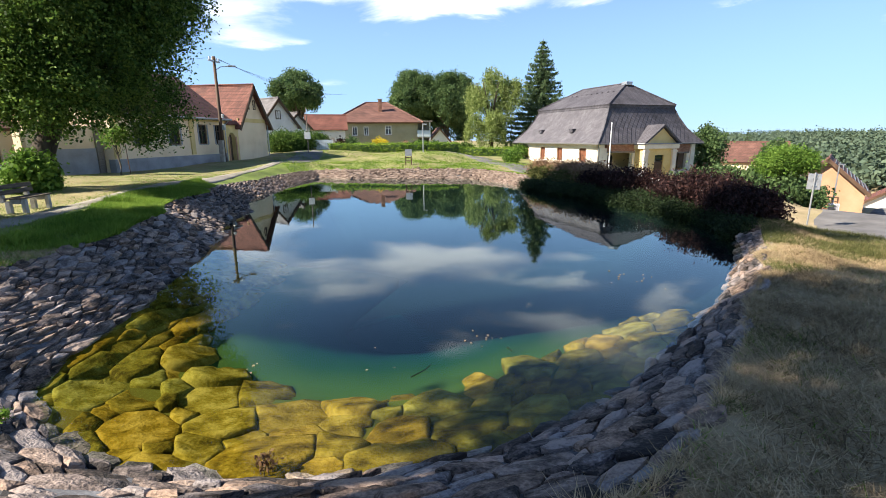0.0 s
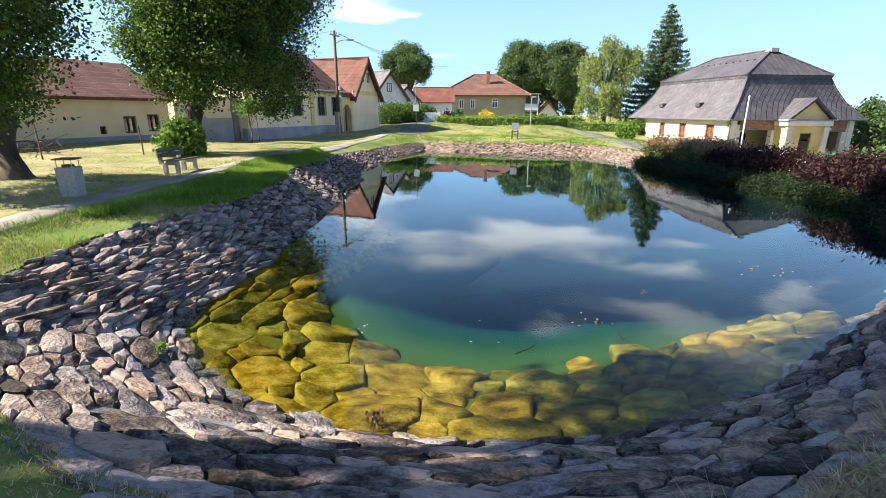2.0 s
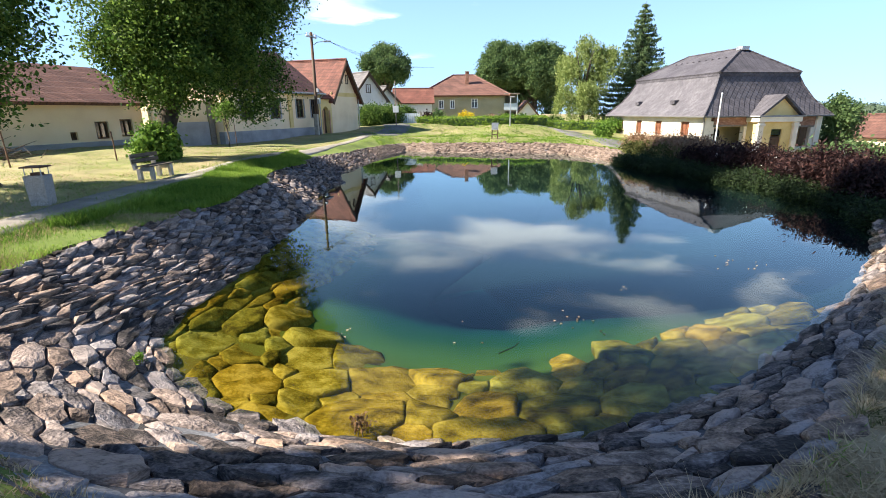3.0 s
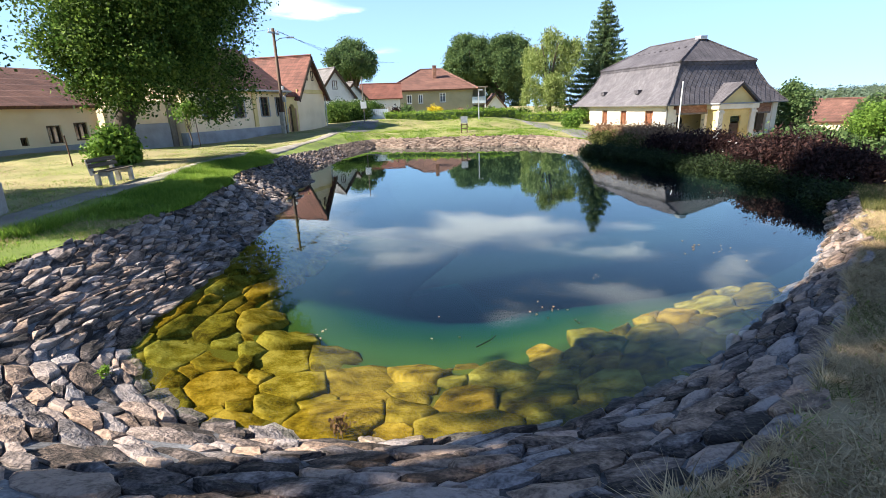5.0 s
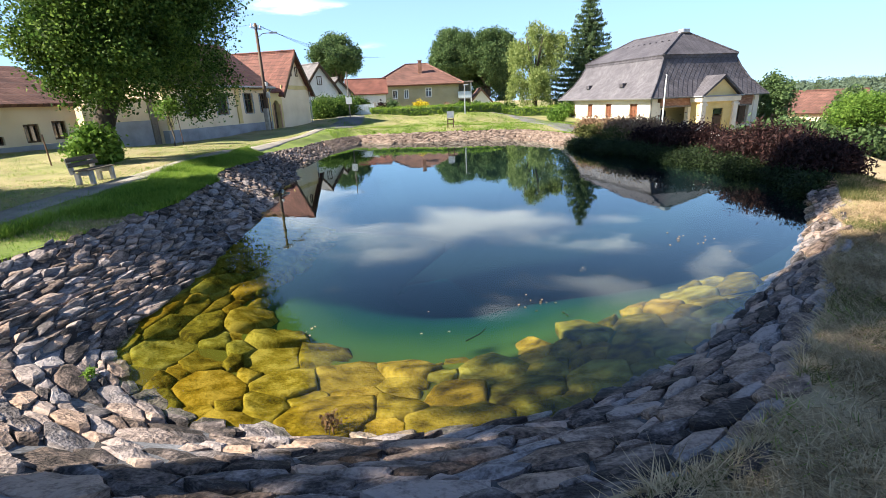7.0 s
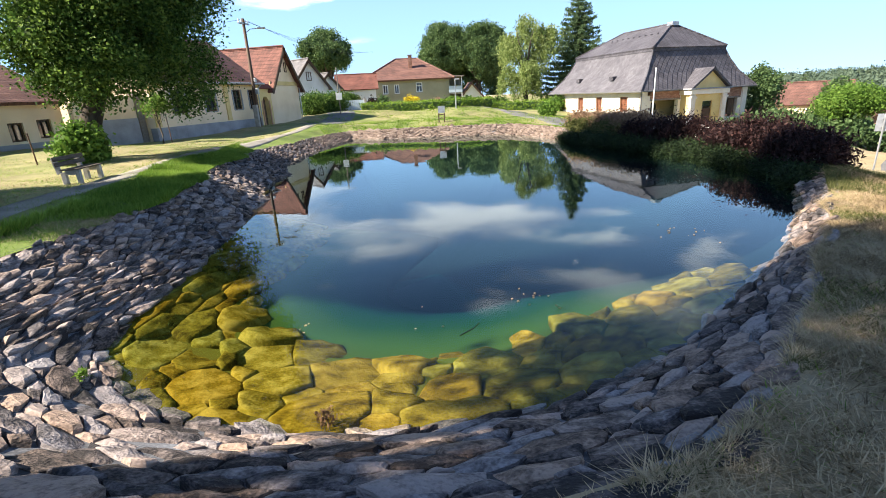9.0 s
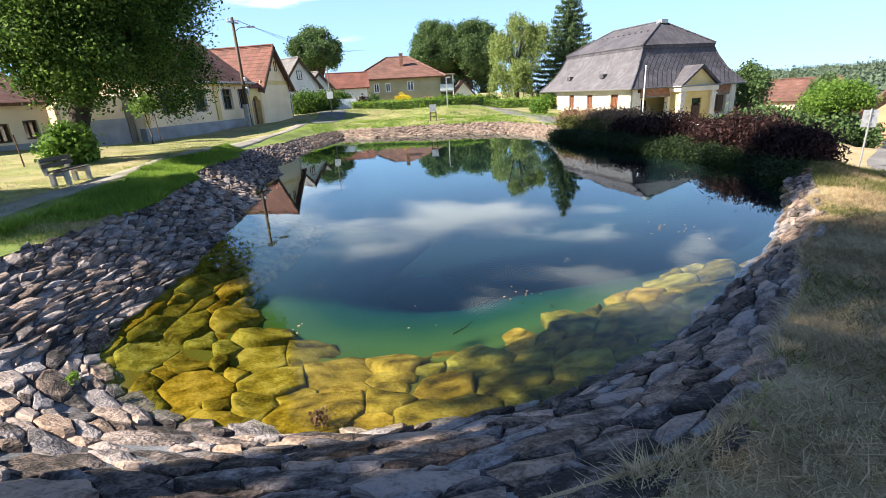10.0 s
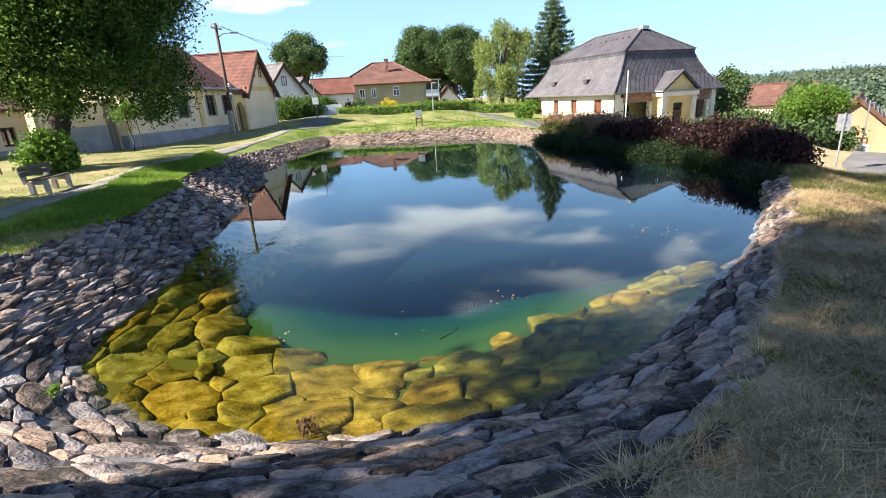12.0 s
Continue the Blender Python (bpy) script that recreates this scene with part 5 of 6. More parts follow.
def shrub(name, x, y, radii, mat_, label, seed, clumps=60, per=45, spread=0.16, size=0.07, group="", z=None, long=1.6, hang=0.0):
    z0 = (float(ground_z(x, y)) if z is None else z) - 0.05
    t = thing(name, pose(x, y, z0), label, "shrub", group)
    thin = min(1.0, radii[0] / 0.5)
    bm = bmesh.new()
    g = random.Random(seed)
    for i in range(7):
        a = i * 0.9 + g.random()
        tube(bm, [(0.05 * math.cos(a), 0.05 * math.sin(a), -0.05), (radii[0] * 0.3 * math.cos(a), radii[1] * 0.3 * math.sin(a), radii[2] * 0.7), (radii[0] * 0.65 * math.cos(a), radii[1] * 0.65 * math.sin(a), radii[2] * 1.35)], [0.03 * thin, 0.02 * thin, 0.006 * thin], 5)
    part("stems", bm, BARK, t)
    cs = crown_centres(clumps, (0, 0, radii[2] * 0.85), radii, seed, 0.35, 7)
    cs = cs[cs[:, 2] > 0.02]
    part("foliage", quads("foliage", leaf_quads(cs, per, spread, size, seed + 3, long, hang=hang), mat_), mat_, t)
    return t


# shrubs on the villa's bank
def bank_point(deg, out):
    th = math.radians(deg)
    r = float(rim_reach(th)) + out
    return POND[0] + r * math.cos(th), POND[1] + r * math.sin(th)


g = random.Random(5)
for i, deg in enumerate((10, 13, 16, 19, 22, 24, 26, 29.5, 33, 36, 39, 42, 45, 48, 51, 54)):
    x, y = bank_point(deg, 0.05 + (0.25 if deg < 24 else 0.8) * g.random())
    k = 0.55 + 0.45 * g.random() + (0.12 if 22 < deg < 36 else 0)
    k = min(k, 0.62) if deg < 22 else k
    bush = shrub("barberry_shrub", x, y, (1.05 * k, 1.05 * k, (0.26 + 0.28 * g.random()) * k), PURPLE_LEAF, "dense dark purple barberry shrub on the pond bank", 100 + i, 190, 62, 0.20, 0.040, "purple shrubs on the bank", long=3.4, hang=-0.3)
    if i % 2 == 0:
        bl = crown_centres(9, (0, 0, 0.5 * k), (1.1 * k, 1.1 * k, 0.5 * k), 400 + i, 0.85)
        part("blossoms", quads("blossoms", leaf_quads(bl, 14, 0.05, 0.03, 420 + i, 1.2), PAINT_WHITE), PAINT_WHITE, bush, "small white blossoms")
for i, deg in enumerate((4, 7, 10, 13, 16, 19, 22, 25, 28, 31, 34, 37, 40, 44, 48, 52, 56, 60, 63, 66, 69, 72)):
    x, y = bank_point(deg, float(water_reach(math.radians(deg)) - rim_reach(math.radians(deg))) + 0.12 + 0.2 * g.random())
    k = (0.75 if deg > 20 else 0.55) + 0.5 * g.random()
    shrub("green_shrub", x, y, (0.62 * k, 0.62 * k, 0.20 * k), SHADED_LEAF, "low green undergrowth hanging over the water", 140 + i, 80, 70, 0.12, 0.034, "undergrowth on the bank", z=0.02, long=2.2)
for i, (deg, out) in enumerate(((57, 0.7), (60, 0.9), (63, 1.0), (66, 0.9), (69, 1.4), (72, 1.0))):
    x, y = bank_point(deg, out)
    shrub("spirea_shrub", x, y, (1.1, 1.1, 0.55), PINK_LEAF, "faded pinkish-brown spirea shrub", 160 + i, 110, 60, 0.18, 0.06, "faded shrubs on the bank")
for i, (deg, out) in enumerate(((60, 0.2), (64, 0.1), (68, 0.2), (71, 0.1))):
    x, y = bank_point(deg, out)
    shrub("sedge_clump", x, y, (0.7, 0.7, 0.26), GRASS_OLIVE, "clump of bright green sedge at the water", 170 + i, 60, 60, 0.14, 0.06, "sedge at the water", long=4.0)
shrub("lilac_shrub", -14.6, 12.4, (0.62, 0.62, 0.62), BRIGHT_LEAF, "bright green bush at the foot of the lime tree", 180, 90, 60, 0.17, 0.10)
broadleaf("sapling", -19.3, 20.9, 0.04, 1.0, 2.75, (0.7, 0.7, 0.45), 22, 50, 0.17, 0.08, BRIGHT_LEAF, "light green sapling by the yard wall", 181, 5)
for i, (x, y, r, h, m_) in enumerate(((-21.0, 41.5, 1.3, 0.85, GREEN_LEAF), (-20.0, 43.4, 1.3, 0.85, GREEN_LEAF), (-22.3, 44.2, 1.3, 0.95, OAK_LEAF), (-19.3, 45.0, 0.9, 0.8, GREEN_LEAF))):
    shrub("garden_bush", x, y, (r, r, h), m_, "tall dark green garden bush beside the street", 190 + i, 150, 70, 0.25, 0.10, "garden bushes")
shrub("golden_shrub", -13.4, 46.6, (0.75, 0.75, 0.75), YELLOW_LEAF, "bright golden-yellow shrub before the house", 200, 60, 50, 0.16, 0.10)
for i, (x, y, r, h, m_) in enumerate(((-17.3, 46.2, 0.8, 0.6, PURPLE_LEAF), (-16.2, 46.4, 0.7, 0.7, OAK_LEAF), (-18.2, 45.6, 0.7, 0.45, PINK_LEAF), (-11.0, 47.5, 0.6, 0.5, PINK_LEAF), (-9.4, 47.3, 0.8, 0.55, BRIGHT_LEAF), (-7.9, 48.0, 0.9, 0.7, OAK_LEAF), (-6.4, 49.5, 0.9, 0.6, BRIGHT_LEAF), (-5.4, 52, 1.2, 0.7, GREEN_LEAF), (0.6, 46.5, 1.0, 0.7, BRIGHT_LEAF), (-0.2, 41.0, 0.6, 0.5, BRIGHT_LEAF))):
    shrub("flower_bed_shrub", x, y, (r, r, h), m_, "garden shrub behind the hedge", 210 + i, 45, 40, 0.18, 0.12, "garden shrubs")
for i, (x, y, r, h) in enumerate(((16.6, 40.0, 1.2, 0.9), (17.5, 37.8, 1.4, 1.0), (19.6, 37.0, 1.2, 0.8), (14.8, 37.5, 1.2, 0.8), (20.6, 39.4, 1.2, 1.1), (13.2, 33.5, 1.2, 0.7), (10.6, 29.0, 1.3, 0.6), (16.4, 35.2, 1.1, 0.75), (18.0, 34.4, 1.1, 0.7), (19.6, 34.6, 1.0, 0.7))):
    shrub("hedge_bush", x, y, (r, r, h), OAK_LEAF, "dark green bush between the villa and the road", 230 + i, 60, 45, 0.25, 0.14, "bushes below the villa")

shrub("dry_weed", -1.79, 2.98, (0.10, 0.10, 0.085), WEED_LEAF, "withered brown weed growing at the waterline", 250, 16, 7, 0.022, 0.022, z=0.06)
shrub("grass_tuft", -4.14, 2.91, (0.05, 0.05, 0.035), GRASS_GREEN, "small green grass tuft between the bank stones", 251, 10, 8, 0.02, 0.016, z=0.35, long=5.0, hang=-0.3)
shrub("grass_tuft", 0.89, 2.56, (0.03, 0.03, 0.05), GRASS_DRY, "thin dry grass stems between the bank slabs", 252, 4, 2, 0.02, 0.008, z=0.60, long=12.0, hang=-0.6)


def hedge(x0, y0, x1, y1, w, h, label, seed):
    """A clipped hedge: leaves packed in a box with rounded shoulders."""
    ln = math.hypot(x1 - x0, y1 - y0)
    ang = math.degrees(math.atan2(y1 - y0, x1 - x0))
    zc = float(ground_z((x0 + x1) / 2, (y0 + y1) / 2))
    t = thing("hedge", pose(x0, y0, zc - 0.1, 0, 0, ang), label, "hedge")
    k = np.random.default_rng(seed)
    n_ = int(ln * (w + 2 * h) * 26)
    u, s = k.uniform(0, ln, n_), k.uniform(-1, 1, n_)
    q = k.uniform(0, 1, n_)
    side = q < 0.66
    yy = np.where(side, np.sign(s) * w / 2, s * w / 2)
    zz = np.where(side, k.uniform(0.05, h, n_), h)
    cs = np.stack([u, yy + k.normal(size=n_) * 0.04, zz + k.normal(size=n_) * 0.03], 1)
    part("foliage", quads("foliage", leaf_quads(cs, 7, 0.07, 0.085, seed), GRASS_GREEN), GREEN_LEAF, t)
    part("core", boxed(0.08, ln - 0.08, -w / 2 + 0.08, w / 2 - 0.08, 0, h - 0.08, 0.05), OAK_LEAF, t, "dense inner twigs")


hedge(-16.9, 42.4, -8.2, 43.5, 0.9, 0.85, "neatly clipped green privet hedge round the house's garden", 240)
hedge(-8.2, 43.5, -5.4, 45.6, 0.9, 0.80, "neatly clipped green privet hedge by the lane", 241)
hedge(-6.3, 49.6, 0.5, 49.0, 0.9, 0.9, "clipped green hedge behind the lane", 242)

# grass blades
def blades(name, n_, inside, seed, height, width, mat_, label, lie=0.55, tuft=None):
    k = np.random.default_rng(seed)
    x, y = inside(k, n_)
    th, r = np.arctan2(y - POND[1], x - POND[0]), np.hypot(x - POND[0], y - POND[1])
    keep = r > rim_reach(th) - 0.06
    x, y = x[keep], y[keep]
    clump = np.array([noise.noise(Vector((a * 0.9, b * 0.9, seed))) for a, b in zip(x, y)])
    keep = clump + k.uniform(-0.5, 0.6, len(x)) > -0.12 if tuft is None else clump > tuft
    x, y = x[keep], y[keep]
    z = ground_z(x, y) - 0.01
    m_ = len(x)
    a = k.uniform(0, 2 * np.pi, m_)
    h = height * k.uniform(0.35, 1.25, m_) * (1 + 0.5 * clump[keep])
    lean = k.normal(size=(m_, 2)) * (h * lie)[:, None]
    w = width * k.uniform(0.7, 1.4, m_)
    p = np.stack([x, y, z], 1)
    d = np.stack([np.cos(a) * w, np.sin(a) * w, 0 * a], 1)
    tip = p + np.stack([lean[:, 0], lean[:, 1], h], 1)
    v = np.stack([p - d, p + d, tip], 1).reshape(-1, 3)
    tagged(new(name, quads(name, v, mat_, 3)), label, "grass", kind="stuff")


def rim_band(d0, d1, w0, w1):
    def f(k, n_):
        th = np.radians(k.uniform(d0, d1, n_))
        r = rim_reach(th) + w0 + (w1 - w0) * k.uniform(0, 1, n_) ** 1.3
        return POND[0] + r * np.cos(th), POND[1] + r * np.sin(th)
    return f


blades("dry_grass", 260000, rim_band(288, 366, 0.0, 4.5), 301, 0.065, 0.0055, GRASS_DRY, "short straw-dry grass on the open bank", 1.5)
blades("straw_tufts", 90000, rim_band(288, 366, 0.05, 4.5), 312, 0.085, 0.006, GRASS_DRY, "coarser straw tufts on the open bank", 1.1, 0.15)
blades("olive_tufts", 60000, rim_band(288, 366, 0.05, 4.5), 317, 0.06, 0.006, GRASS_OLIVE, "flattened olive tufts among the straw", 1.0, 0.2)
blades("fresh_grass", 12000, rim_band(290, 358, 0.0, 5.0), 302, 0.06, 0.005, GRASS_GREEN, "green blades among the dry grass of the bank", 1.0)
blades("bank_grass", 45000, rim_band(346, 384, -0.3, 4.0), 309, 0.14, 0.007, GRASS_OLIVE, "longer olive grass by the shrubs of the bank")
blades("rim_grass", 110000, rim_band(150, 236, -0.12, 1.55), 303, 0.11, 0.009, GRASS_GREEN, "lush green grass between the path and the stones")
blades("rim_tufts", 90000, rim_band(150, 240, 0.0, 1.5), 311, 0.15, 0.010, GRASS_GREEN, "taller bright tufts in the grass above the stones", 0.5, 0.22)
blades("near_grass", 20000, rim_band(236, 264, -0.08, 2.0), 304, 0.075, 0.006, GRASS_GREEN, "grass at the near rim of the bank")
blades("near_dry_grass", 50000, rim_band(236, 290, 0.0, 2.0), 307, 0.05, 0.005, GRASS_DRY, "dry grass at the near rim of the bank")
blades("lawn_grass", 60000, rim_band(120, 236, 1.5, 11.0), 305, 0.05, 0.006, GRASS_GREEN, "mown lawn grass under the lime trees")
blades("lawn_straw", 40000, rim_band(130, 236, 2.4, 12.0), 308, 0.04, 0.006, GRASS_DRY, "dry straw patches of the lawn", 1.2)
blades("far_grass", 60000, rim_band(60, 125, -0.1, 10.0), 306, 0.08, 0.02, GRASS_GREEN, "grass of the green beyond the pond")

# far woods on the hills
k = np.random.default_rng(77)
cs = []
for _ in range(4400):
    az, d = np.radians(k.uniform(9, 60)), k.uniform(110, 620)
    x, y = d * np.sin(az), d * np.cos(az)
    if noise.noise(Vector((x * 0.011, y * 0.011, 3))) + (0.25 if d > 380 else 0.03) + (0.22 if az > 0.52 else 0) < 0.0:
        continue
    z, hgt = float(land(x, y)), k.uniform(2, 5) * (1.25 + 1.1 * noise.noise(Vector((x * 0.02, y * 0.02, 8))))
    for j in range(7):
        cs.append((x + k.normal() * 1.6, y + k.normal() * 1.6, z + hgt * k.uniform(0.15, 1)))
tagged(new("far_woods", quads("far_woods", leaf_quads(cs, 11, 1.0, 0.85, 78, 1.3), FIELD_GREEN)), "mixed woods on the far hillside, distance haze in their leaf colour", "woods", kind="stuff")

# ---- street furniture and small things ----
def bench():
    x, y = -11.45, 9.62
    z = float(ground_z(x, y))
    b = thing("park_bench", pose(x, y, z, 0, 0, -71), "old park bench of weathered planks on concrete supports", "bench")
    # local: x along the bench, +y towards the pond
    for s in (-0.54, 0.54):
        bm = bmesh.new()
        box(bm, s - 0.06, s + 0.06, 0.12, 0.24, -0.12, 0.42)
        box(bm, s - 0.06, s + 0.06, -0.30, -0.16, -0.12, 0.36)
        box(bm, s - 0.06, s + 0.06, -0.155, 0.115, 0.28, 0.42)
        box(bm, s - 0.055, s + 0.055, -0.36, -0.24, 0.362, 0.86, pose(0, 0, 0, 8, 0, 0))
        bmesh.ops.bevel(bm, geom=bm.edges[:], offset=0.012, segments=1, affect="EDGES")
        part("support", bm, CONCRETE, b, "weathered concrete support")
    for i in range(3):
        part("seat_plank", boxed(-0.72, 0.72, -0.22 + i * 0.155, -0.09 + i * 0.155, 0.424, 0.464, 0.008), WOOD_BROWN, b)
    for i in range(2):
        part("back_plank", boxed(-0.72, 0.72, -0.235, -0.195, 0.58 + i * 0.16, 0.71 + i * 0.16, 0.008, pose(0, 0, 0, 8, 0, 0)), WOOD_BROWN, b)
    b.scale = (0.80, 0.80, 0.80)


def litter_bin():
    x, y = -9.75, 5.75
    z = float(ground_z(x, y))
    t = thing("litter_bin", pose(x, y, z, 0, 0, 32), "square pebble-concrete litter bin with a flat raised lid", "bin")
    bm = boxed(-0.24, 0.24, -0.24, 0.24, -0.08, 0.72, 0.02)
    for v_ in bm.verts:
        k_ = 0.90 + 0.10 * (v_.co.z + 0.08) / 0.8
        v_.co.x *= k_
        v_.co.y *= k_
    part("body", bm, PEBBLE, t, "grey washed-pebble concrete")
    part("liner", tubed([(0, 0, 0.60), (0, 0, 0.78)], [0.15, 0.15], 14), RUST, t, "dark metal liner")
    for sx in (-0.19, 0.19):
        for sy in (-0.19, 0.19):
            part("lid_post", tubed([(sx, sy, 0.70), (sx, sy, 0.90)], [0.012, 0.012], 6), STEEL, t)
    part("lid", boxed(-0.26, 0.26, -0.26, 0.26, 0.90, 0.935, 0.008), RUST, t, "flat rust-brown lid")
    t.scale = (0.66, 0.66, 0.76)


def utility_pole():
    x, y = -20.2, 31.0
    z = float(ground_z(x, y))
    t = thing("utility_pole", pose(x, y, z), "tall weathered wooden utility pole with a street light and wires", "pole")
    H = 8.0 - z
    part("pole", tubed([(0, 0, -0.4), (0, 0, 1.4), (0, 0, H)], [0.14, 0.125, 0.09], 10), WOOD_DARK, t, smooth=True)
    part("footing", boxed(-0.16, 0.16, -0.30, -0.10, -0.3, 1.5, 0.02), CONCRETE, t, "concrete footing post")
    part("crossarm", boxed(-0.06, 0.06, -0.6, 0.6, H - 0.35, H - 0.25, 0.01), STEEL, t)
    for s in (-0.5, -0.2, 0.2, 0.5):
        part("insulator", tubed([(0, s, H - 0.25), (0, s, H - 0.17), (0, s, H - 0.06)], [0.03, 0.045, 0.025], 8), PAINT_WHITE, t)
    arm = part("lamp_arm", tubed([(0, 0, H - 0.9), (0.35, 0.15, H - 0.65), (0.8, 0.35, H - 0.6)], [0.025] * 3, 6), STEEL, t)
    part("lamp_head", boxed(-0.1, 0.42, -0.09, 0.09, -0.05, 0.06, 0.03, pose(0.85, 0.37, H - 0.6, 0, 0, 24)), STEEL, arm, "grey street light head")
    part("box", boxed(0.12, 0.32, -0.1, 0.1, 2.2, 2.6, 0.02), STEEL, t, "small grey junction box")
    part("box", boxed(0.12, 0.26, -0.08, 0.08, 3.0, 3.25, 0.02), STEEL, t)
    for i, s in enumerate((-0.5, -0.2, 0.2, 0.5)):
        pts = [Vector((0, s, H - 0.08)).lerp(Vector((-3 - i, 34, H + 0.4)), f) + Vector((0, 0, -0.7 * math.sin(math.pi * f))) for f in np.linspace(0, 1, 12)]
        part("wire", tubed(pts, [0.007] * 12, 4), DARK_IN, t)
    pts = [Vector((0, -0.2, H - 0.08)).lerp(Vector((-1.2, -14, H - 1.6)), f) + Vector((0, 0, -0.5 * math.sin(math.pi * f))) for f in np.linspace(0, 1, 12)]
    part("wire", tubed(pts, [0.007] * 12, 4), DARK_IN, t)


def stake(x, y, h):
    z = float(ground_z(x, y))
    t = thing("fence_stake", pose(x, y, z, 0, -2, 0), "thin rusty iron stake in the lawn", "stake", "stakes in the lawn")
    part("rod", tubed([(0, 0, -0.2), (0, 0, h)], [0.022, 0.02], 6), RUST, t)


def road_sign():
    x, y = 12.9, 22.5
    z = float(ground_z(x, y))
    t = thing("road_sign", pose(x, y, z, 0, 0, -24), "back of a square grey traffic sign on a steel post", "sign")
    part("post", tubed([(0, 0, -0.3), (0, 0, 2.35)], [0.035, 0.035], 8), STEEL, t)
    p = part("plate", boxed(-0.24, 0.24, 0.035, 0.055, 1.62, 2.30, 0.008), STEEL, t, "grey sheet-metal plate")
    part("clamp", boxed(-0.08, 0.08, -0.02, 0.034, 1.78, 1.81), STEEL, p)
    part("clamp", boxed(-0.08, 0.08, -0.02, 0.034, 2.10, 2.13), STEEL, p)


def notice_stand():
    x, y = -7.5, 33.6
    z = float(ground_z(x, y))
    t = thing("notice_stand", pose(x, y, z, 0, 0, 8), "small dark wooden stand with a pale board on the green", "stand")
    for s in (-0.2, 0.2):
        part("leg", boxed(s - 0.035, s + 0.035, -0.035, 0.035, -0.2, 1.05, 0.006), WOOD_DARK, t)
    for z_ in (0.25, 0.5):
        part("rail", boxed(-0.2, 0.2, -0.025, 0.025, z_, z_ + 0.06, 0.005), WOOD_DARK, t)
    part("board", boxed(-0.24, 0.24, -0.06, -0.037, 0.62, 1.1, 0.006), STEEL, t, "pale weathered board")


def flagpole():
    x, y = 6.35, 33.4
    z = float(ground_z(x, y))
    t = thing("flagpole", pose(x, y, z), "bare white flagpole before the villa", "pole")
    part("pole", tubed([(0, 0, -0.3), (0, 0, 3.45 - z)], [0.055, 0.035], 8), PAINT_WHITE, t)
    part("knob", tubed([(0, 0, 3.45 - z), (0, 0, 3.53 - z)], [0.06, 0.03], 8), PAINT_WHITE, t)


def lamp_post(x, y, z_top, label):
    z = float(ground_z(x, y))
    t = thing("street_lamp", pose(x, y, z), label, "street lamp")
    H = z_top - z
    part("pole", tubed([(0, 0, -0.3), (0, 0, H)], [0.06, 0.04], 8), STEEL, t)
    part("lamp_head", boxed(-0.05, 0.35, -0.07, 0.07, H - 0.02, H + 0.07, 0.02), STEEL, t)


def street_sign():
    x, y = -17.6, 39.2
    z = float(ground_z(x, y))
    t = thing("street_sign", pose(x, y, z, 0, 0, 20), "white sign plate on a tall post beside the street", "sign")
    part("post", tubed([(0, 0, -0.3), (0, 0, 3.8)], [0.05, 0.04], 8), WOOD_GREY, t)
    part("plate", boxed(-0.25, 0.25, -0.08, -0.05, 1.2, 1.75, 0.01), PAINT_WHITE, t)


def drive_gate():
    x, y = -19.4, 43.2
    z = float(ground_z(x, y))
    t = thing("drive_gate", pose(x, y, z, 0, 0, 15), "pale blue board drive gate", "gate")
    for i in range(12):
        part("board", boxed(i * 0.2, i * 0.2 + 0.185, 0, 0.03, 0.05, 0.95, 0.006), PAINT_BLUE, t)
    for x_ in (-0.15, 2.42):
        part("gate_post", boxed(x_ - 0.1, x_ + 0.1, -0.1, 0.12, -0.2, 1.1, 0.02), CONCRETE, t)


def meter_cabinet():
    b = thing("meter_cabinet", pose(20.9, 34.2, float(ground_z(20.9, 34.2)), 0, 0, -30), "grey plastic meter cabinet at the roadside", "cabinet")
    part("body", boxed(-0.3, 0.3, -0.15, 0.15, -0.3, 0.95, 0.02), PAINT_WHITE, b)
    part("cabinet_door", boxed(-0.26, 0.26, -0.17, -0.152, 0.1, 0.9, 0.006), PLASTER_GREY, b)


def brush_heap():
    x, y = -19.5, 10.5
    z = float(ground_z(x, y))
    t = thing("brush_heap", pose(x, y, z), "heap of dry cut branches by the wall", "brush heap")
    g_ = random.Random(9)
    for i in range(44):
        a, l_ = g_.random() * 6.28, 0.5 + g_.random() * 0.8
        c = Vector((g_.gauss(0, 0.45), g_.gauss(0, 0.35), 0.1 + abs(g_.gauss(0, 0.22))))
        d = Vector((math.cos(a), math.sin(a), g_.uniform(-0.2, 0.5))) * l_ * 0.5
        part("branch", tubed([c - d, c, c + d], [0.014, 0.012, 0.006], 5), BARK, t)


bench()
litter_bin()
utility_pole()
for x, y, h in ((-16.0, 12.0, 1.0), (-17.4, 9.6, 1.1), (-19.2, 21.4, 1.5)):
    stake(x, y, h)
road_sign()
notice_stand()
flagpole()
lamp_post(-7.9, 41.2, 3.7, "slim grey street lamp beside the hedge")
lamp_post(22.8, 37.5, 0.6, "grey street lamp leaning over the road")
street_sign()
drive_gate()
meter_cabinet()
brush_heap()


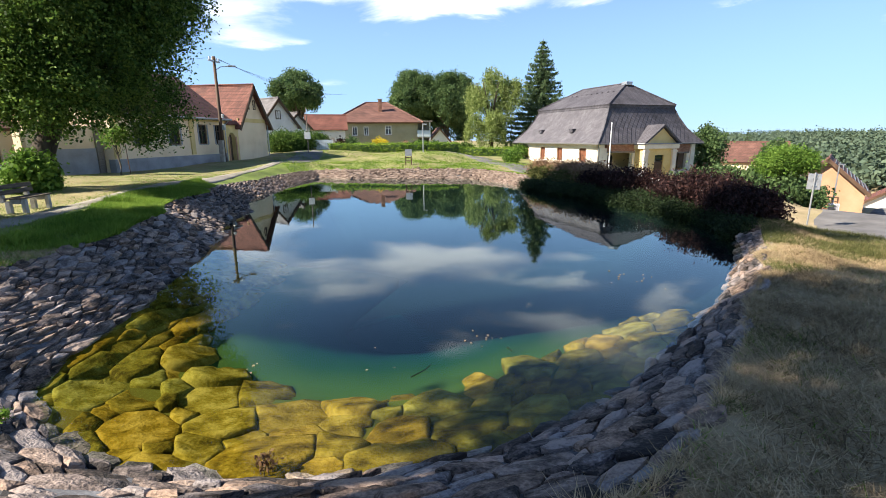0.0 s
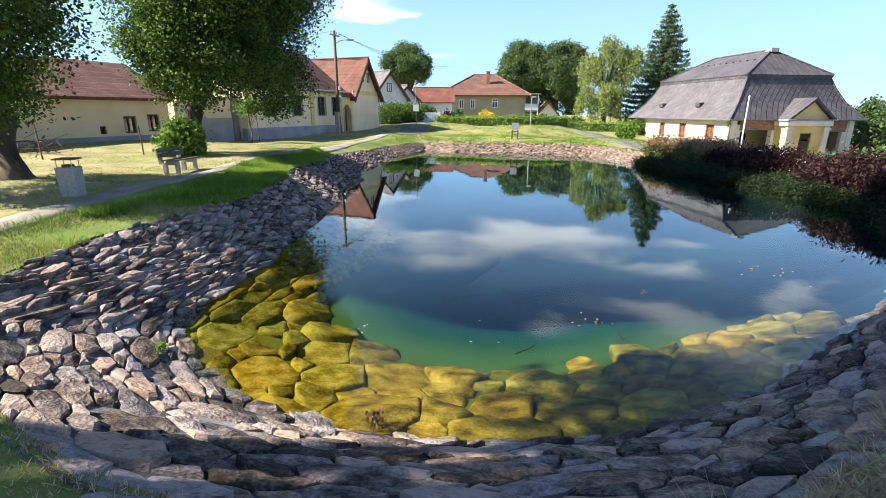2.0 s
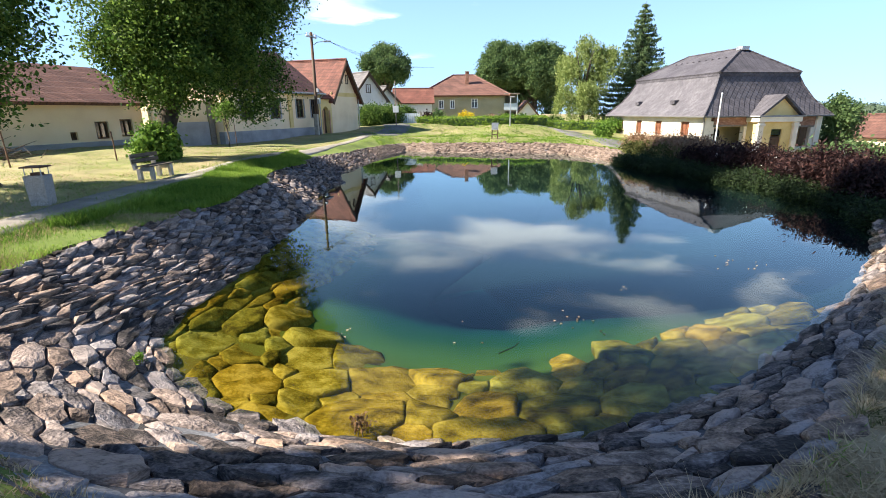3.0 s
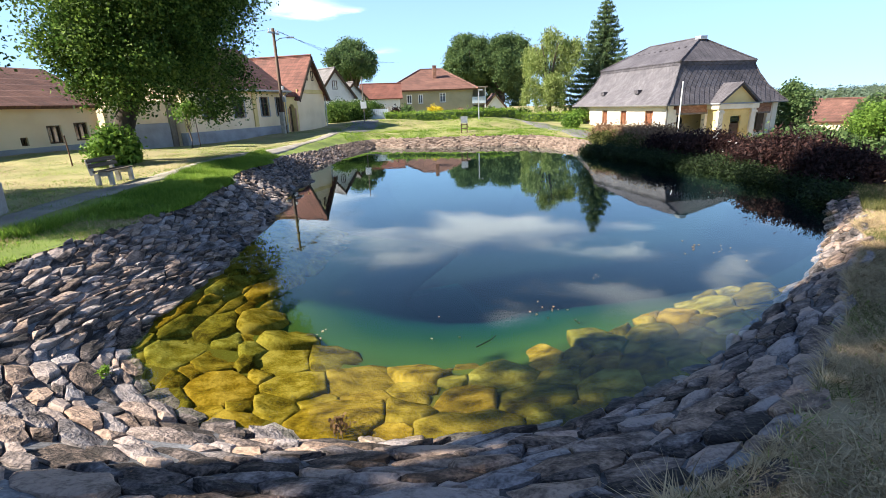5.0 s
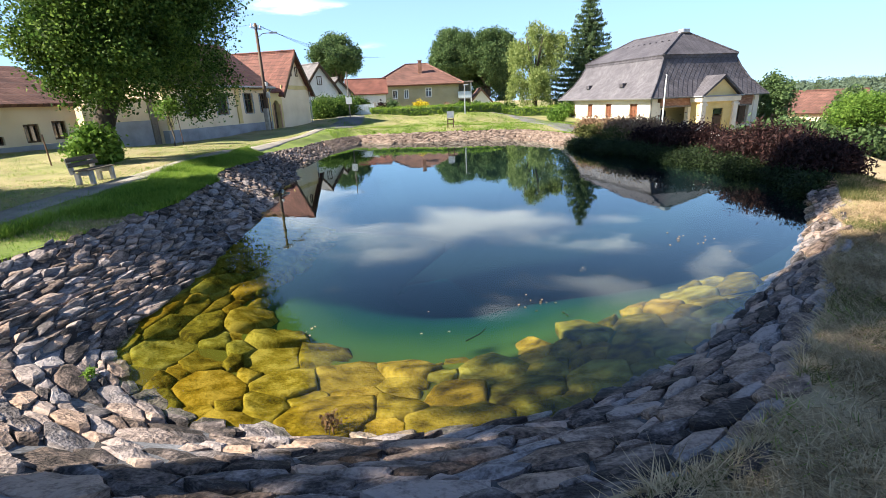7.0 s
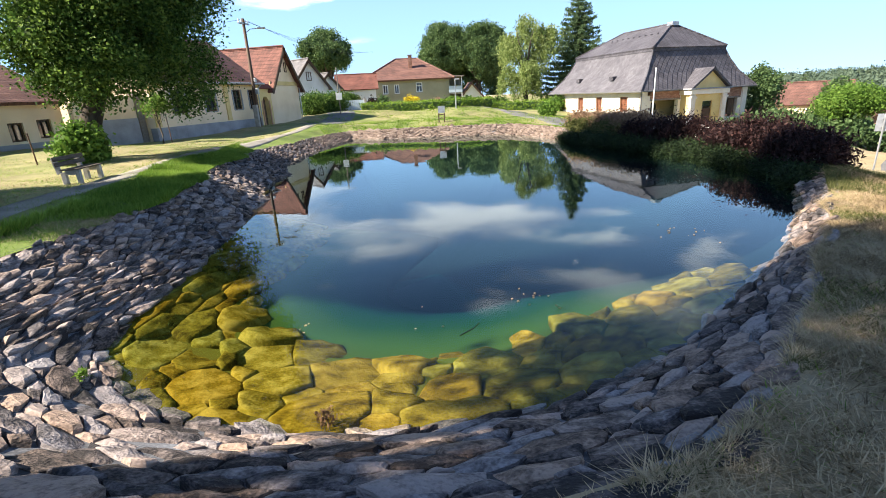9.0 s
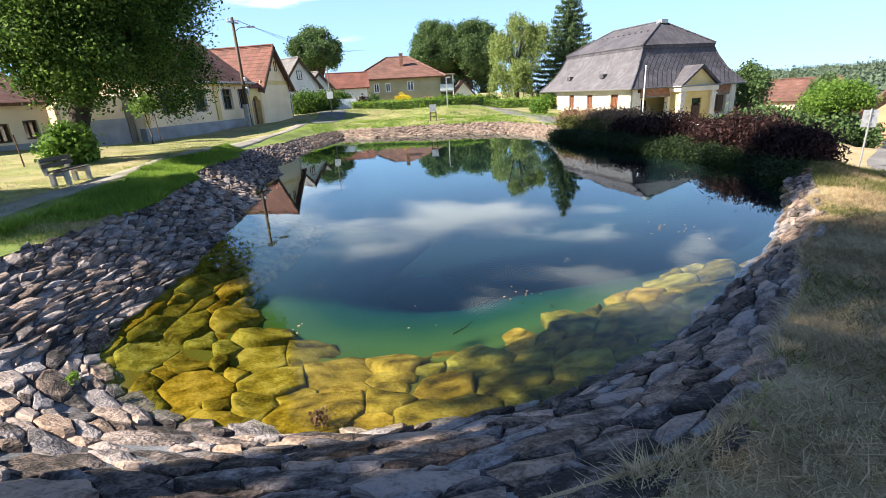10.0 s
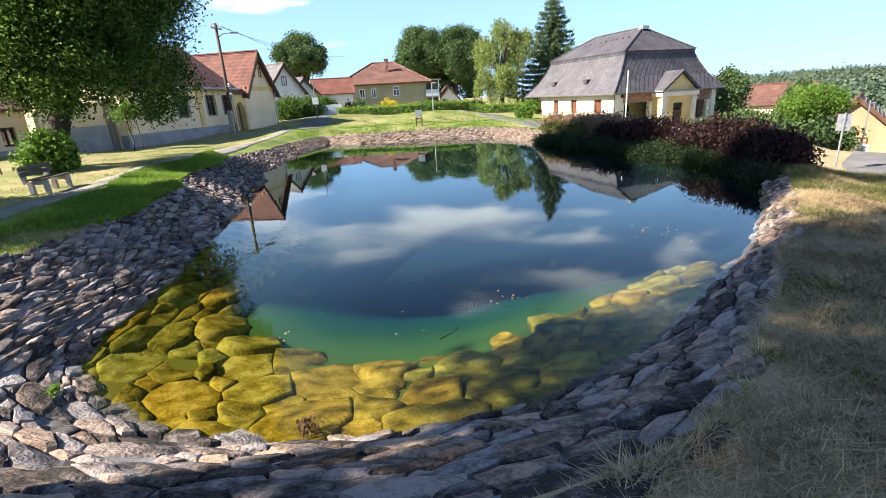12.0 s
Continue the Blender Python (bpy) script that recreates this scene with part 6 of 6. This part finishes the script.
def floating_leaf(x, y, s, rz):
    bm = bmesh.new()
    pts = [(0, -0.5), (0.28, -0.25), (0.36, 0.1), (0, 0.55), (-0.36, 0.1), (-0.28, -0.25)]
    f = poly(bm, [(a * s, b * s, 0.012 * abs(a)) for a, b in pts])
    r = bmesh.ops.extrude_face_region(bm, geom=[f])
    bmesh.ops.translate(bm, vec=(0, 0, 0.003), verts=[q for q in r["geom"] if isinstance(q, bmesh.types.BMVert)])
    bmesh.ops.recalc_face_normals(bm, faces=bm.faces[:])
    ob = part("floating_leaf", bm, GRASS_DRY)
    ob.matrix_world = pose(x, y, 0.004, 0, 0, rz)
    tagged(ob, "pale fallen leaf floating on the water", "leaf", "leaves on the water")


g = random.Random(3)
for cx, cy, n_, sp in ((-2.85, 4.55, 4, 0.10), (-0.15, 5.85, 12, 0.16), (2.2, 8.9, 14, 0.3), (0.5, 7.3, 3, 0.1), (-1.2, 4.9, 3, 0.4), (-4.3, 6.9, 3, 0.2)):
    for i in range(n_):
        floating_leaf(cx + g.gauss(0, sp), cy + g.gauss(0, sp), 0.02 + 0.025 * g.random(), g.random() * 360)
twig = part("floating_twig", tubed([(-0.95, 4.62, 0.006), (-0.82, 4.80, 0.012), (-0.78, 4.95, 0.008)], [0.006, 0.005, 0.003], 5), BARK)
tagged(twig, "thin bare twig lying on the water", "twig")


# ---- stones of the bank and boulders of the shelf ----
TH_ = np.linspace(0, 2 * np.pi, 1441)
M_R = 0.5 * (water_reach(TH_) + rim_reach(TH_))
M_XY = np.stack([POND[0] + M_R * np.cos(TH_), POND[1] + M_R * np.sin(TH_)], 1)
M_U = np.concatenate([[0], np.cumsum(np.hypot(*np.diff(M_XY, axis=0).T))])   # length along the bank


def bank_width(th):
    return np.hypot(rim_reach(th) - water_reach(th), rim_height(th))


def on_bank(u, v):
    """A place on the bank: metres along it, and metres up from the water."""
    th = np.interp(u, M_U, TH_)
    q = v / bank_width(th)
    r = water_reach(th) * (1 - q) + rim_reach(th) * q
    z = rim_height(th) * np.maximum(q, 0) ** 0.9 + np.minimum(q, 0) * 0.4 - 0.03
    return np.stack([POND[0] + r * np.cos(th), POND[1] + r * np.sin(th), z], -1)


B_S, B_Z = np.array([a for a, b in bed_steps]), np.array([b for a, b in bed_steps])


def on_shelf(u, v):
    """A place on the sunken shelf: metres along the bank, and metres out from the water's edge."""
    th = np.interp(u, M_U, TH_)
    sw = np.maximum(shelf_w(th), 0.2)
    r = water_reach(th) - v
    return np.stack([POND[0] + r * np.cos(th), POND[1] + r * np.sin(th), np.interp(v / sw, B_S, B_Z) - 0.01], -1)


def paving(inside, u0, u1, v0, v1, sizes, tries, seed, slim=1.55):
    """Cells of an irregular paving: scattered seeds of mixed sizes, each keeping what lies nearest to it."""
    g_ = np.random.default_rng(seed)
    P = np.zeros((6000, 2))
    R = np.zeros(6000)
    k = 0
    for size, share_ in zip(sizes, tries):
        for u, v in zip(g_.uniform(u0, u1, share_), g_.uniform(v0, v1, share_)):
            if not inside(u, v):
                continue
            r = size * g_.uniform(0.85, 1.15)
            d = np.hypot((P[:k, 0] - u) / slim, P[:k, 1] - v)
            if k and (d < (R[:k] + r) * 0.92).any():
                continue
            P[k], R[k] = (u, v), r
            k += 1
    P, R = P[:k], R[:k]
    cells = []
    for i in range(k):
        d = P - P[i]
        d[:, 0] /= slim
        dist = np.hypot(d[:, 0], d[:, 1])
        b = R[i] * 1.75
        pg = [(b * math.cos(a), b * math.sin(a)) for a in np.arange(8) * math.pi / 4 + 0.4]
        for j in np.argsort(dist)[1:16]:
            nx_, ny_ = d[j] / dist[j]
            h = (dist[j] ** 2 + R[i] ** 2 - R[j] ** 2) / (2 * dist[j])
            out = []
            for a, c in zip(pg, pg[1:] + pg[:1]):
                fa, fc = a[0] * nx_ + a[1] * ny_ - h, c[0] * nx_ + c[1] * ny_ - h
                if fa <= 0:
                    out.append(a)
                if fa * fc < 0:
                    t = fa / (fa - fc)
                    out.append((a[0] + t * (c[0] - a[0]), a[1] + t * (c[1] - a[1])))
            pg = out
            if len(pg) < 3:
                break
        if len(pg) < 3:
            continue
        pg = np.array(pg) * (slim, 1)
        keep = np.hypot(*(pg - np.roll(pg, 1, 0)).T) > 0.035
        if keep.sum() >= 4:
            cells.append((P[i], pg[keep], R[i]))
    return cells


def stone_block(cell, surface, g_, gap, low, high, tilt, dome=0.012, rings=((1.0, 0.62), (0.86, 1.0))):
    """One stone of the paving: vertices in the world and its triangles."""
    (u, v), pg, r = cell
    mid = (pg + np.roll(pg, -1, 0)) / 2
    long_ = np.hypot(*(pg - np.roll(pg, -1, 0)).T) > 1.1 * r
    pts = []
    for a, b, yes in zip(pg, mid, long_):
        pts.append(a)
        if yes and len(pts) < 8:
            pts.append(b * g_.uniform(0.93, 1.04))
    pg = np.array(pts)
    pg = pg * (1 - gap / np.maximum(np.hypot(pg[:, 0], pg[:, 1]), abs(gap) * 1.5))[:, None] * g_.uniform(0.95, 1.03, (len(pg), 1))
    n_ = len(pg)
    c0 = surface(u, v)
    eu, ev = surface(u + 0.05, v) - c0, surface(u, v + 0.05) - c0
    nm = np.cross(eu, ev)
    nm = nm / np.linalg.norm(nm)
    nm = nm if nm[2] > 0 else -nm
    h = g_.uniform(low, high)
    tu, tv = g_.normal(0, tilt), g_.normal(-tilt * 0.8, tilt)
    vs = []
    layers = [(1.02, None)] + list(rings)
    shift = g_.normal(0, 0.05, 2) * r
    for s_, f in layers:
        p2 = pg * s_ * (g_.uniform(0.94, 1.04, (n_, 1)) if f == 1.0 else 1) + (shift if f == 1.0 else 0)
        base = surface(u + p2[:, 0], v + p2[:, 1])
        hh = -0.05 * np.ones(n_) if f is None else h * f + p2[:, 0] * tu + p2[:, 1] * tv + g_.normal(0, h * 0.07, n_)
        vs.append(base + nm * hh[:, None])
    top = surface(u + shift[0], v + shift[1]) + nm * (h + dome + g_.normal(0, 0.005))
    vs.append(top[None])
    fs = []
    for a in range(len(layers) - 1):
        for i in range(n_):
            j = (i + 1) % n_
            p, q = a * n_, (a + 1) * n_
            fs += [(p + i, p + j, q + j), (p + i, q + j, q + i)]
    last = (len(layers) - 1) * n_
    fs += [(last + i, last + (i + 1) % n_, last + n_) for i in range(n_)]
    fs = np.array(fs)
    vs = np.concatenate(vs)
    a, b, c = vs[fs[-1]]
    if np.dot(np.cross(b - a, c - a), nm) < 0:
        fs = fs[:, ::-1]
    return vs, fs


def mesh_of(name, vs, fs, material_, smooth=False):
    me = bpy.data.meshes.new(name)
    me.from_pydata(vs.tolist(), [], fs.tolist())
    me.materials.append(material_)
    if smooth:
        me.polygons.foreach_set("use_smooth", [True] * len(me.polygons))
    return me


def walled(u, v):
    th = np.interp(u, M_U, TH_)
    return not 4 < math.degrees(th) < 73 and v < bank_width(th) - 0.02


SLABBY = math.radians(258)   # from here on the near bank is laid with larger, flush slabs
U_SLAB = float(np.interp(SLABBY, TH_, M_U))
g = np.random.default_rng(12)
stones = []
for u0_, u1_, sizes, tries, slim_, gap_, low_, high_, tilt_ in ((0, U_SLAB, (0.110, 0.084, 0.063, 0.045), (600, 7000, 24000, 34000), 1.7, 0.007, 0.018, 0.070, 0.20),
                                                               (U_SLAB, M_U[-1], (0.135, 0.100, 0.070, 0.045), (220, 3000, 11000, 18000), 2.3, 0.012, 0.008, 0.044, 0.07)):
    for cell in paving(walled, u0_, u1_, -0.04, 3.4, sizes, tries, 5, slim_):
        vs, fs = stone_block(cell, on_bank, g, gap_, low_, high_, tilt_)
        c = vs.mean(0)
        vs = vs + np.array([noise.noise_vector(Vector(p) * 6.0) for p in vs]) * 0.014
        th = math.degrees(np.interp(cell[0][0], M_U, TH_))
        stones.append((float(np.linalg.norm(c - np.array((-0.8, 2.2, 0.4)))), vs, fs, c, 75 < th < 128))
stones.sort(key=lambda a: a[0])
for _, vs, fs, c, far in stones[:300]:
    ob = new("stone", mesh_of("stone", vs - c, fs, STONE))
    ob.parent = bank
    ob.matrix_world = pose(*c)


def joined(name, items, material_, label, parent):
    vs, fs, k_ = [], [], 0
    for _, v_, f_, c, far in items:
        vs.append(v_)
        fs.append(f_ + k_)
        k_ += len(v_)
    ob = new(name, mesh_of(name, np.concatenate(vs), np.concatenate(fs), material_))
    ob.parent = parent
    tagged(ob, label, kind="stuff")


joined("stones", [a for a in stones[300:] if not a[4]], STONE_FAR, "rough grey bank stones", bank)
joined("pale_stones", [a for a in stones[300:] if a[4]], STONE_PINK, "pinkish stones of the far bank, sunlight put into their colour", bank)


# boulders under water
def shelved(u, v):
    th = np.interp(u, M_U, TH_)
    return 204 < math.degrees(th) < 318 and v < 1.04 * float(shelf_w(th))


g = np.random.default_rng(21)
for cell in paving(shelved, 0, M_U[-1], 0.0, 2.1, (0.40, 0.30, 0.20, 0.12), (320, 2600, 6000, 8000), 9, 1.25):
    vs, fs = stone_block(cell, on_shelf, g, -0.010, 0.02, 0.12, 0.06, 0.003, ((1.0, 0.25), (0.96, 0.72), (0.87, 0.96), (0.55, 1.0)))
    c = vs.mean(0)
    vs = vs + np.array([noise.noise_vector(Vector(p) * 3.1) for p in vs]) * 0.035
    vs[:, 2] = np.minimum(vs[:, 2], -0.035)
    ob = new("boulder", mesh_of("boulder", vs - c, fs, BOULDER, True))
    ob.parent = bed
    ob.matrix_world = pose(*c)
